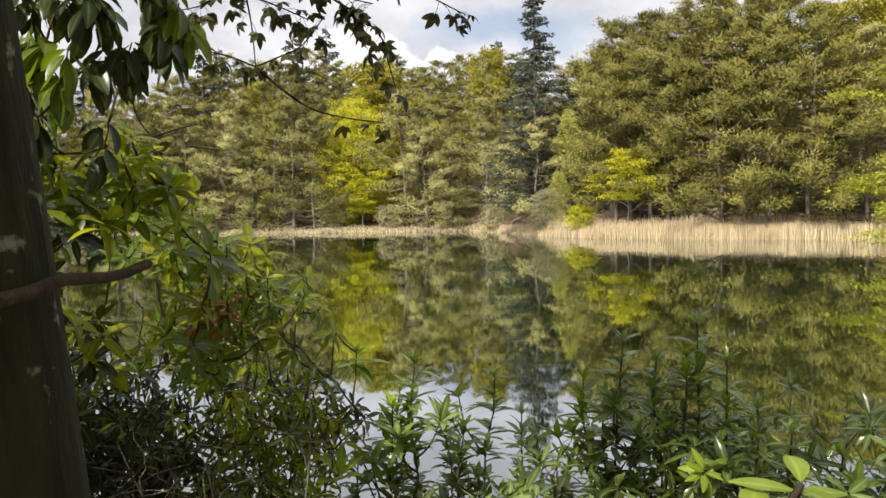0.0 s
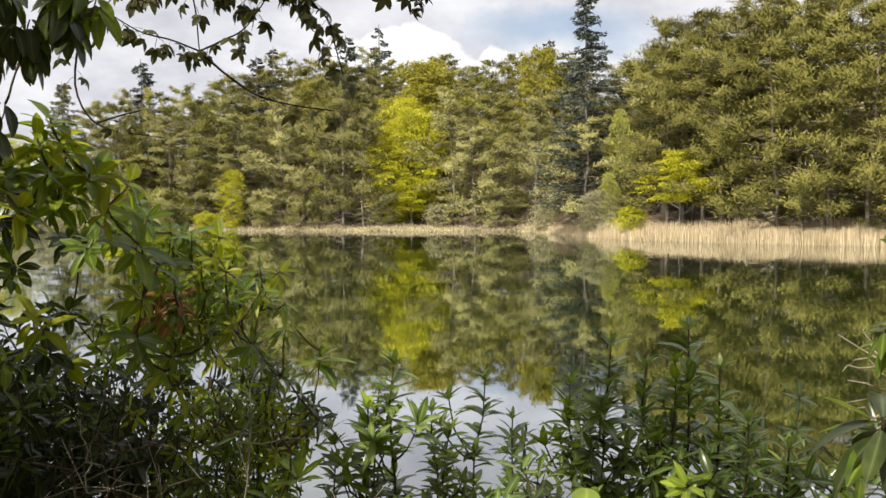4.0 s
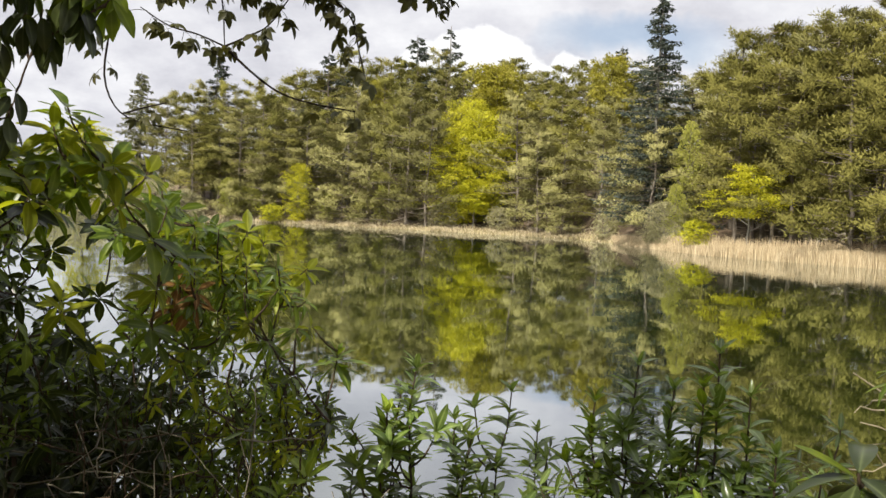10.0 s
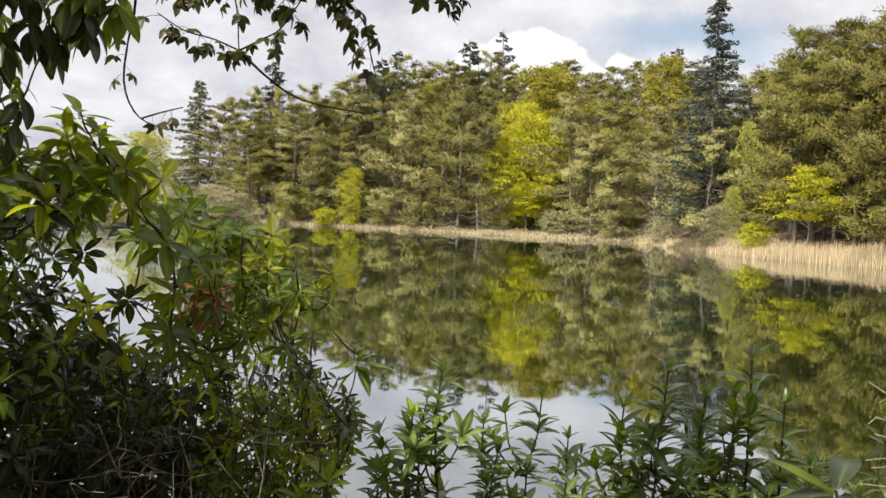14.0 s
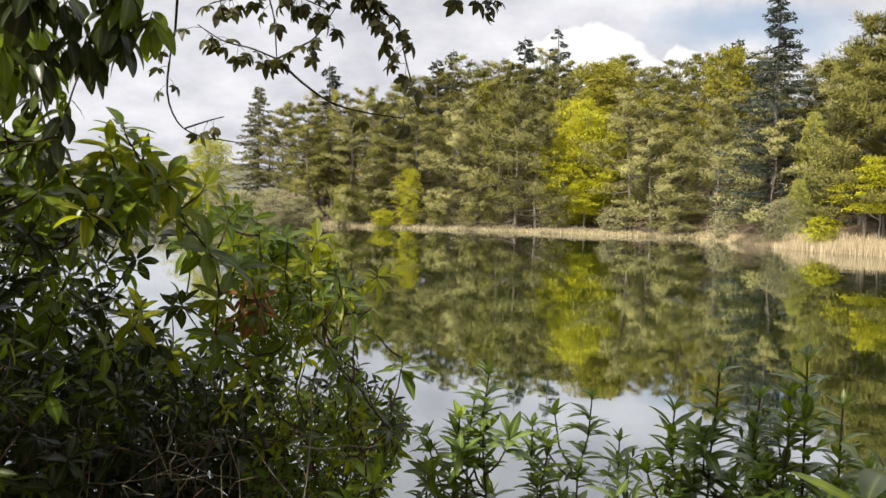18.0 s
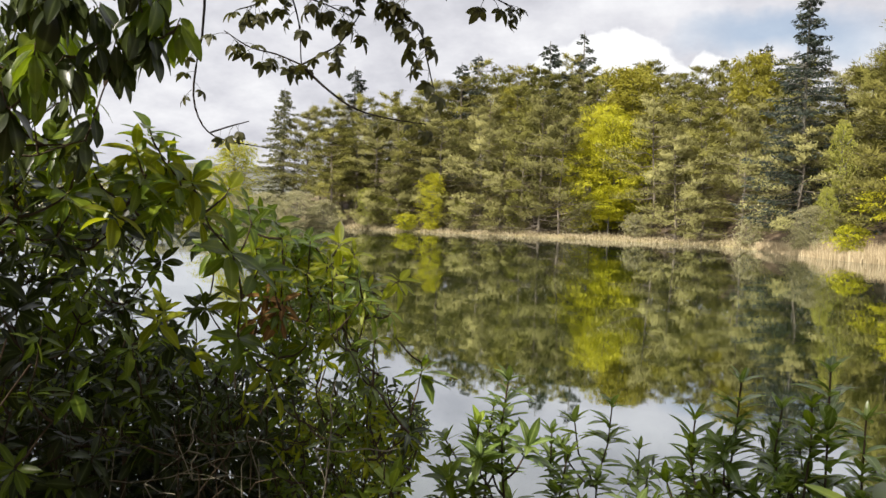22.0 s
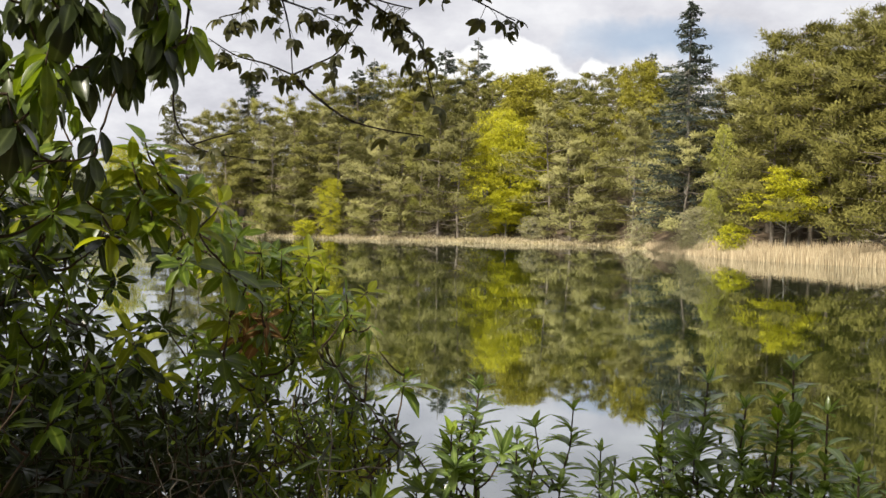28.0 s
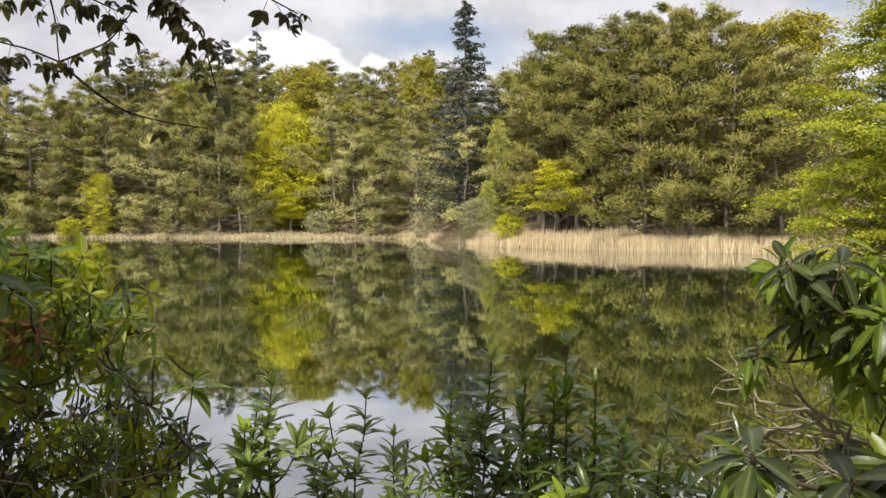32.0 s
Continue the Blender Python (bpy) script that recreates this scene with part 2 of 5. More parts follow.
def ground_material():
    m, k, p = principled("woodland_ground")
    co = k.add("ShaderNodeTexCoord").outputs["Object"]
    big, small = k.noise(co, 0.12, 4.0), k.noise(co, 5.0, 6.0, 0.7)
    litter = k.ramp(small, [(0.3, (0.05, 0.035, 0.022)), (0.55, (0.13, 0.09, 0.055)), (0.8, (0.24, 0.18, 0.11))])
    grass = k.ramp(small, [(0.3, (0.16, 0.14, 0.06)), (0.55, (0.30, 0.25, 0.12)), (0.8, (0.44, 0.37, 0.20))])
    z = k.add("ShaderNodeSeparateXYZ", {0: co}).outputs[2]
    # dry grass grows along the water's edge
    edge = k.ramp(k.math("ADD", k.math("MULTIPLY", z, 0.5), k.math("MULTIPLY", k.math("SUBTRACT", big, 0.5), 0.8)), [(0.12, (1, 1, 1)), (0.30, (0, 0, 0))])
    col = k.mix(edge, litter, grass)
    # distance haze is put into the grey colour of the far moor
    far = k.add("ShaderNodeVectorMath", {0: co})
    far.operation = "LENGTH"
    far = k.ramp(k.math("MULTIPLY", far.outputs["Value"], 0.001), [(0.13, (0, 0, 0)), (0.22, (1, 1, 1))])
    col = k.mix(far, col, k.ramp(k.noise(co, 0.02, 5.0), [(0.35, (0.085, 0.09, 0.075)), (0.65, (0.14, 0.14, 0.11))]))
    bump = k.add("ShaderNodeBump", {"Strength": 0.8, "Distance": 0.08, "Height": small})
    put(k, p, Base_Color=col, Roughness=0.95, Normal=bump.outputs[0])
    return m


def water_material():
    """Still peaty water: a mirror at low angles, with faint ripples."""
    m, k, p = principled("pond_water")
    co = k.add("ShaderNodeTexCoord").outputs["Object"]
    wave = k.add("ShaderNodeMapping", {0: co, 3: (0.5, 1.6, 1)}).outputs[0]
    r1, r2 = k.noise(wave, 1.1, 3.0, 0.5), k.noise(wave, 0.25, 2.0, 0.5)
    h = k.math("ADD", k.math("MULTIPLY", r1, 0.14), r2)
    bump = k.add("ShaderNodeBump", {"Strength": 0.036, "Distance": 0.1, "Height": h}).outputs[0]
    murk = k.ramp(k.noise(co, 0.08, 3.0), [(0.3, (0.013, 0.023, 0.003)), (0.7, (0.020, 0.031, 0.005))])
    put(k, p, Base_Color=murk, Roughness=0.6, Normal=bump, Specular_IOR_Level=0.0)
    gloss = k.add("ShaderNodeBsdfGlossy", {"Color": (0.92, 0.95, 0.97, 1), "Roughness": 0.025, "Normal": bump})
    fres = k.add("ShaderNodeFresnel", {"IOR": 1.33, "Normal": bump}).outputs[0]
    fac = k.ramp(fres, [(0.02, (0.18, 0.18, 0.18)), (0.22, (0.70, 0.70, 0.70)), (0.7, (0.88, 0.88, 0.88))])
    mixed = k.add("ShaderNodeMixShader", {0: fac, 1: p.outputs[0], 2: gloss.outputs[0]})
    out = next(n for n in k.tree.nodes if n.bl_idname == "ShaderNodeOutputMaterial")
    k.tree.links.new(mixed.outputs[0], out.inputs[0])
    return m


M["sedge"] = leaf_material("dead_sedge", (0.20, 0.165, 0.10), (0.38, 0.32, 0.21), (0.54, 0.47, 0.32), 0.8, 0.15, (0.3, 0.22, 0.1), 0.0, 0.5, 0.2)


def plain_material(name, a, b, rough, scale=3.0, metal=0.0):
    m, k, q = principled(name)
    co = k.add("ShaderNodeTexCoord").outputs["Object"]
    put(k, q, Base_Color=k.ramp(k.noise(co, scale, 5.0, 0.65), [(0.3, a), (0.7, b)]), Roughness=rough, Metallic=metal)
    return m


M["render_wall"] = plain_material("lime_render", (0.34, 0.26, 0.20), (0.44, 0.35, 0.28), 0.9)
M["slate"] = plain_material("slate_roof", (0.07, 0.07, 0.075), (0.14, 0.13, 0.13), 0.6)
M["white_paint"] = plain_material("white_window_paint", (0.70, 0.70, 0.67), (0.80, 0.80, 0.77), 0.5)
M["dark_glass"] = plain_material("dark_window_glass", (0.02, 0.022, 0.025), (0.03, 0.032, 0.035), 0.05)
M["reed"], M["ground"], M["water"] = reed_material(), ground_material(), water_material()

# ---- mesh tools ----


def np_mesh(name, verts, faces, mat, smooth=False, normals=None, rib=False):
    """A mesh from arrays of vertices and of faces with one number of corners; normals round off the shading of foliage."""
    me = bpy.data.meshes.new(name)
    v, f = np.asarray(verts, np.float32), np.asarray(faces, np.int32)
    me.vertices.add(len(v))
    me.vertices.foreach_set("co", v.ravel())
    me.loops.add(f.size)
    me.loops.foreach_set("vertex_index", f.ravel())
    me.polygons.add(len(f))
    me.polygons.foreach_set("loop_start", np.arange(0, f.size, f.shape[1], dtype=np.int32))
    me.polygons.foreach_set("use_smooth", np.full(len(f), smooth))
    me.update(calc_edges=True)
    if normals is not None:
        me.normals_split_custom_set_from_vertices(np.asarray(normals, np.float32))
    if rib:
        # leaves are rows of three points, with the midrib in the middle
        me.attributes.new("rib", "FLOAT", "POINT").data.foreach_set("value", np.tile([0.0, 1.0, 0.0], len(v) // 3).astype(np.float32))
    me.materials.append(mat)
    return me


def joined(pieces):
    vs, fs, n = [], [], 0
    for v, f in pieces:
        vs.append(v)
        fs.append(f + n)
        n += len(v)
    return np.concatenate(vs), np.concatenate(fs)


def unit(a):
    return a / np.maximum(np.linalg.norm(a, axis=-1, keepdims=True), 1e-9)


def cards(p, d, n, length, width):
    """Small pointed blades at p along d, facing n."""
    d, s = unit(d), unit(np.cross(d, n))
    length, width = np.broadcast_to(length, len(p))[:, None], np.broadcast_to(width, len(p))[:, None]
    mid = p + d * length * 0.45
    v = np.stack([p, mid + s * width / 2, p + d * length, mid - s * width / 2], 1).reshape(-1, 3)
    return v, np.arange(len(v)).reshape(-1, 4)


def needles(p, d, n, length, width):
    """Single pointed needles or small leaves at p along d, facing n, of one triangle each."""
    d, s = unit(d), unit(np.cross(d, n))
    length, width = np.broadcast_to(length, len(p))[:, None], np.broadcast_to(width, len(p))[:, None]
    v = np.stack([p - s * width / 2, p + s * width / 2, p + d * length], 1).reshape(-1, 3)
    return v, np.arange(len(v)).reshape(-1, 3)


def tube(points, radii, sides=6):
    """A round bar along points, with the given radii."""
    pts = np.asarray(points, float)
    t = unit(np.gradient(pts, axis=0))
    ref = np.where(np.abs(t[:, 2:3]) > 0.9, [[1.0, 0, 0]], [[0, 0, 1.0]])
    a = unit(np.cross(t, ref))
    b = np.cross(t, a)
    ang = np.arange(sides) * 2 * np.pi / sides
    r = np.broadcast_to(radii, len(pts))
    v = pts[:, None] + r[:, None, None] * (np.cos(ang)[None, :, None] * a[:, None] + np.sin(ang)[None, :, None] * b[:, None])
    i = np.arange(len(pts) - 1)[:, None] * sides
    j, j2 = np.arange(sides)[None], (np.arange(sides)[None] + 1) % sides
    f = np.stack([i + j, i + j2, i + sides + j2, i + sides + j], -1).reshape(-1, 4)
    return v.reshape(-1, 3), f


def bent(a, b, n, rng, wobble=0.05, sag=0.0):
    """A line from a to b with small bends."""
    a, b = np.asarray(a, float), np.asarray(b, float)
    u = np.linspace(0, 1, n)[:, None]
    p = a + (b - a) * u
    w = np.cumsum(rng.normal(0, 1, (n, 3)), 0)
    w = (w - w[0]) - (w[-1] - w[0]) * u
    p = p + w * wobble * np.linalg.norm(b - a) / n**0.5
    p[:, 2] -= sag * 4 * (u * (1 - u))[:, 0]
    return p


def spline(pts, n):
    """A smooth curve through a few points."""
    p = np.asarray(pts, float)
    p = np.vstack([2 * p[0] - p[1], p, 2 * p[-1] - p[-2]])
    out = []
    for s in np.linspace(0, len(p) - 3 - 1e-6, n):
        i, u = int(s), s - int(s)
        a, b, c, d = p[i : i + 4]
        out.append(0.5 * (2 * b + (c - a) * u + (2 * a - 5 * b + 4 * c - d) * u * u + (3 * b - a - 3 * c + d) * u**3))
    return np.array(out)


def part(name, me, parent, label=""):
    ob = new(name, me)
    ob.parent = parent
    return tagged(ob, label)

# ---- ground and water ----
SHORE_X = [-400, -120, -75, -45, -36, -24, -12, 0, 6, 9, 12, 17, 24, 34, 44, 60, 120, 400]
SHORE_Y = [60, 60, 76, 84, 82, 82, 82, 80, 79, 72, 62.5, 59, 54.2, 49, 36, 14, 8, 8]


def shore(x):
    return np.interp(x, SHORE_X, SHORE_Y)


def ground_z(x, y):
    """Height of the land: the near bank, the pond's bed, the wooded hill beyond and a moor far away."""
    x, y = np.asarray(x, float), np.asarray(y, float)
    near = np.interp(y, [-60, -8, 1.2, 2.6, 5.2, 6.2, 9], [3.0, 1.4, 0.98, 0.85, 0.25, -0.2, -1.2])
    back = y - shore(x)
    far = np.interp(back, [-8, -0.6, 0.0, 0.8, 4, 12, 25, 45, 90, 400], [-1.5, -0.25, 0.03, 0.28, 0.7, 2.4, 5.0, 9.0, 13.0, 14.0])
    far = np.where(x < -45, np.minimum(far, 0.9 + 0.01 * back), far)
    z = np.maximum(near, far)
    z = z + 0.12 * np.sin(x * 0.9 + 1.3 * np.sin(y * 0.5)) * np.clip((z - 0.3) * 0.7, 0, 1) * np.clip((y - 20) / 20, 0, 1)
    r = np.hypot(x, y)
    moor = np.clip((r - 350) / 650, 0, 1) ** 1.5 * (26 + 6 * np.sin(np.arctan2(x, y) * 9) + 5 * np.sin(np.arctan2(x, y) * 23 + 1))
    return z + moor * np.clip(y / 300, 0, 1)


def gz(x, y):
    return float(ground_z(x, y))


def make_ground():
    fine_x = np.concatenate([-np.geomspace(1600, 62, 34), np.linspace(-60, 60, 105), np.geomspace(62, 1600, 34)])
    fine_y = np.concatenate([-np.geomspace(1600, 14, 24), np.linspace(-12, 130, 128), np.geomspace(132, 1600, 40)])
    gx, gy = np.meshgrid(fine_x, fine_y)
    v = np.stack([gx, gy, ground_z(gx, gy)], -1).reshape(-1, 3)
    ny, nx = gx.shape
    i = np.arange(ny - 1)[:, None] * nx + np.arange(nx - 1)[None]
    f = np.stack([i, i + 1, i + nx + 1, i + nx], -1).reshape(-1, 4)
    tagged(new("ground", np_mesh("ground", v, f, M["ground"], True)), "brown woodland ground with dry grass along the water", "ground", kind="structure")
    s = 400.0
    wv = np.array([[-s, 3, 0], [s, 3, 0], [s, 90, 0], [-s, 90, 0]])
    tagged(new("water", np_mesh("water", wv, np.array([[0, 1, 2, 3]]), M["water"])), "still dark pond water mirroring trees and sky", "water", kind="structure")


make_ground()

# ---- trees of the far shore ----


def trunk_piece(rng, h, r, lean=0.02):
    n = 9
    p = np.zeros((n, 3))
    p[:, 2] = np.linspace(-0.6, h, n)
    w = np.cumsum(rng.normal(0, lean * h / n**0.5, (n, 2)), 0)
    p[:, :2] = w - w[0]
    rad = r * (1 - np.linspace(0, 1, n) ** 1.1 * 0.88)
    rad[0] *= 1.5
    return p, rad


def along(p, z):
    return np.array([np.interp(z, p[:, 2], p[:, 0]), np.interp(z, p[:, 2], p[:, 1]), z])


def pine_meshes(seed, h, base, reach, sprays=11, brush=38, grey=False, dead=8, cone=0.0, coarse=1.0, limbs=0.37):
    """Scots pine: bare lower limbs, and limbs that carry level sprays thick with needles, stacked up to a rounded top."""
    rng = np.random.default_rng(seed)
    p, rad = trunk_piece(rng, h * 0.95, h * 0.0115)
    wood, lines = [tube(p, rad, 8)], []
    n = int((h - base) / limbs)
    for i in range(n):
        u = (i + rng.random()) / n
        z = base + (h - base) * u * 0.97
        a = i * 2.4 + rng.normal(0, 0.5)
        r = reach * (0.5 + 0.5 * math.sin(math.pi * (0.12 + 0.8 * u) ** 0.8)) * (1 - u**3.5) ** 0.5 * (1 + cone * (0.45 - u)) * rng.uniform(0.55, 1.15) + 0.45
        o = along(p, z)
        e = o + np.array([math.cos(a) * r, math.sin(a) * r, r * rng.uniform(0.05, 0.38) - 0.16 * r * (1 - u)])
        b = bent(o, e, 5, rng, 0.08)
        wood.append(tube(b, np.linspace(0.055, 0.015, 5), 4))
        for f in np.linspace(0.25, 1.0, sprays) + rng.normal(0, 0.03, sprays):
            c = np.array([np.interp(f, np.linspace(0, 1, 5), b[:, k]) for k in range(3)])
            turn = a + rng.choice([-1, 1]) * rng.uniform(0.15, 1.15)
            way = np.array([math.cos(turn), math.sin(turn), rng.normal(0.20 + 0.1 * u, 0.30)])
            lines.append((c, way, rng.uniform(0.55, 1.25) * (0.45 + 0.13 * r), a))
    for i in range(dead):
        z = base * rng.uniform(0.25, 1.0)
        a, r = rng.uniform(0, 6.28), rng.uniform(0.6, 2.0)
        o = along(p, z)
        b = bent(o, o + np.array([math.cos(a) * r, math.sin(a) * r, rng.uniform(-0.5, 0.2)]), 5, rng, 0.12)
        wood.append(tube(b, np.linspace(0.035, 0.01, 5), 3))
    cs, ways, size = np.array([t[0] for t in lines]), np.array([t[1] for t in lines]), np.array([t[2] for t in lines])
    out = np.array([[math.cos(t[3]), math.sin(t[3]), 0.0] for t in lines])
    k = np.repeat(np.arange(len(cs)), brush)
    m = len(k)
    f = rng.random(m) ** 0.8
    lump = rng.normal(0, 1, (m, 3)) * [0.13, 0.13, 0.11] * (0.5 + size[k])[:, None]
    q = cs[k] + ways[k] * (size[k] * f)[:, None] + lump
    q[:, 2] += 0.10 * np.sin(f * math.pi) * size[k]
    d = ways[k] * 0.75 + [0, 0, 0.25] + rng.normal(0, 0.5, (m, 3)) + 2.0 * lump
    face = unit(out[k] * 0.55 + ways[k] * 0.30 + [0, 0, 0.55] + 2.2 * lump)
    v, t = needles(q, d, rng.normal(0, 0.35, (m, 3)) + face, coarse * rng.uniform(0.16, 0.34, m), coarse * rng.uniform(0.045, 0.085, m))
    normal = np.repeat(unit(face + rng.normal(0, 0.22, (m, 3))), 3, 0)
    return np_mesh("trunk", *joined(wood), M["pine_bark"], True), np_mesh("crown", v, t, M[grey if isinstance(grey, str) else "pine_grey" if grey else "pine"], True, normal)


def spruce_meshes(seed, h, reach, base=1.0, mat="spruce", thin=1.0):
    """Spruce: a straight spire with whorls of drooping boughs."""
    rng = np.random.default_rng(seed)
    p, rad = trunk_piece(rng, h, h * 0.012, 0.004)
    wood, pos, d = [tube(p, rad, 8)], [], []
    z = base
    while z < h - 0.3:
        u = (z - base) / (h - base)
        for a in (rng.uniform(0, 6.28),):
            if rng.random() > thin:
                continue
            r = (reach * (1 - u) ** 0.72 + 0.12) * rng.uniform(0.45, 1.12)
            o = along(p, z)
            b = np.array([o + np.array([math.cos(a) * r * s, math.sin(a) * r * s, r * (-0.30 * s + 0.22 * s * s)]) for s in np.linspace(0, 1, 5)])
            wood.append(tube(b, np.linspace(0.04, 0.01, 5), 3))
            m = int(18 + 24 * r)
            s = rng.random(m) ** 0.7
            q = o + np.stack([math.cos(a) * r * s, math.sin(a) * r * s, r * (-0.30 * s + 0.22 * s * s)], -1)
            side = rng.normal(0, 0.16 * r * 1.0, m) * (0.25 + s * (1.1 - s))
            q += np.stack([-math.sin(a) * side, math.cos(a) * side, -np.abs(rng.normal(0, 0.12, m)) - 0.10 * np.abs(side)], -1)
            pos.append(q)
            d.append(np.stack([math.cos(a) + rng.normal(0, 0.7, m), math.sin(a) + rng.normal(0, 0.7, m), rng.normal(-0.35, 0.4, m)], -1))
        z += rng.uniform(0.04, 0.14)
    pos, d = np.concatenate(pos), np.concatenate(d)
    crown = cards(pos, d, rng.normal(0, 1, (len(pos), 3)) + [0, 0, 0.6], rng.uniform(0.22, 0.42, len(pos)), rng.uniform(0.08, 0.14, len(pos)))
    return np_mesh("trunk", *joined(wood), M["grey_bark"], True), np_mesh("crown", *crown, M[mat])


def broadleaf_meshes(seed, h, reach, base, mat="beech", sprays=150, leaves=42, leaf=0.17, bark="grey_bark", top=0.85, sag=0.25, fill=0, start=0.10, flat=0.11):
    """Broadleaf in young leaf: rising limbs that carry level sprays of small leaves."""
    rng = np.random.default_rng(seed)
    p, rad = trunk_piece(rng, h * 0.92, h * 0.015, 0.03)
    wood, pos, d, nn = [tube(p, rad, 8)], [], [], []
    for i in range(sprays):
        u = (i + rng.random()) / sprays
        z = base + (h - base) * u
        prof = math.sin(math.pi * min(0.999, start + top * u)) ** 0.6
        r = reach * prof * math.sqrt(rng.uniform(0.12, 1.0)) * rng.uniform(0.8, 1.15)
        a = i * 2.4 + rng.normal(0, 0.4)
        r *= 0.80 + 0.30 * math.sin(a * 2 + z * 1.1 + seed) + 0.22 * math.sin(a * 3 - z * 1.9)
        e = np.array([math.cos(a) * r, math.sin(a) * r, z]) + along(p, z) * [1, 1, 0]
        if i % 3 == 0:
            o = along(p, max(0.5, z - 0.35 * r - 0.3))
            wood.append(tube(bent(o, e, 5, rng, 0.07), np.linspace(0.05, 0.012, 5), 4))
        size = rng.uniform(0.55, 1.15) * (0.5 + 0.13 * reach)
        q = rng.normal(0, 1, (leaves, 3)) * [0.5, 0.5, flat] * size
        q[:, 2] -= sag * (q[:, 0] ** 2 + q[:, 1] ** 2) / size
        pos.append(e + q)
        d.append(unit(q) + [math.cos(a) * 0.8, math.sin(a) * 0.8, -0.25] + rng.normal(0, 0.4, (leaves, 3)))
        nn.append(rng.normal(0, 0.55, (leaves, 3)) + [math.cos(a) * 0.5, math.sin(a) * 0.5, 0.7])
    pos, d, nn = np.concatenate(pos), np.concatenate(d), np.concatenate(nn)
    crown = (cards if fill else needles)(pos, d, nn, rng.uniform(0.8, 1.4, len(pos)) * leaf, rng.uniform(0.55, 0.9, len(pos)) * leaf)
    if fill:
        # overlapping inner leaves that close the level sprays
        k = rng.choice(len(pos), fill)
        inner = pos[k] * [0.86, 0.86, 1.0] + rng.normal(0, 1, (fill, 3)) * [0.14, 0.14, 0.05] - [0, 0, 0.05]
        crown = joined([crown, cards(inner, d[k], rng.normal(0, 0.3, (fill, 3)) + d[k] * [0.6, 0.6, 0] + [0, 0, 0.6], rng.uniform(0.12, 0.20, fill), rng.uniform(0.08, 0.13, fill))])
    return np_mesh("trunk", *joined(wood), M[bark], True), np_mesh("crown", *crown, M[mat])


def tree(name, meshes, x, y, label, category, group="", turn=0.0, size=1.0, height=1.0, ground=None):
    ob = new(name)
    ob.matrix_basis = Matrix.LocRotScale((x, y, gz(x, y) if ground is None else ground), Euler((0, 0, turn)), (size, size, size * height))
    part("trunk", meshes[0], ob)
    part("crown", meshes[1], ob)
    return tagged(ob, label, category, group)


EYE = np.array([-0.3, 0.6, 2.57])


def bearing(az, d):
    """A place d metres from the watcher in the direction az (degrees, to the right of north)."""
    return EYE[0] + d * math.sin(radians(az)), EYE[1] + d * math.cos(radians(az))


# the skyline of the wood, as degrees above the level, by direction
SKY_AZ = [-27, -25.5, -24, -22, -19, -17, -12, -9, -5, -2, 0, 3, 6, 9, 12, 14, 16, 18, 21, 24, 27, 29, 31]
SKY_EL = [4.2, 6.0, 6.0, 6.3, 7.7, 7.8, 9.1, 9.4, 10.2, 10.3, 9.9, 9.8, 9.8, 9.7, 10.4, 11.2, 12.0, 12.6, 13.3, 13.0, 12.3, 11.5, 11.0]


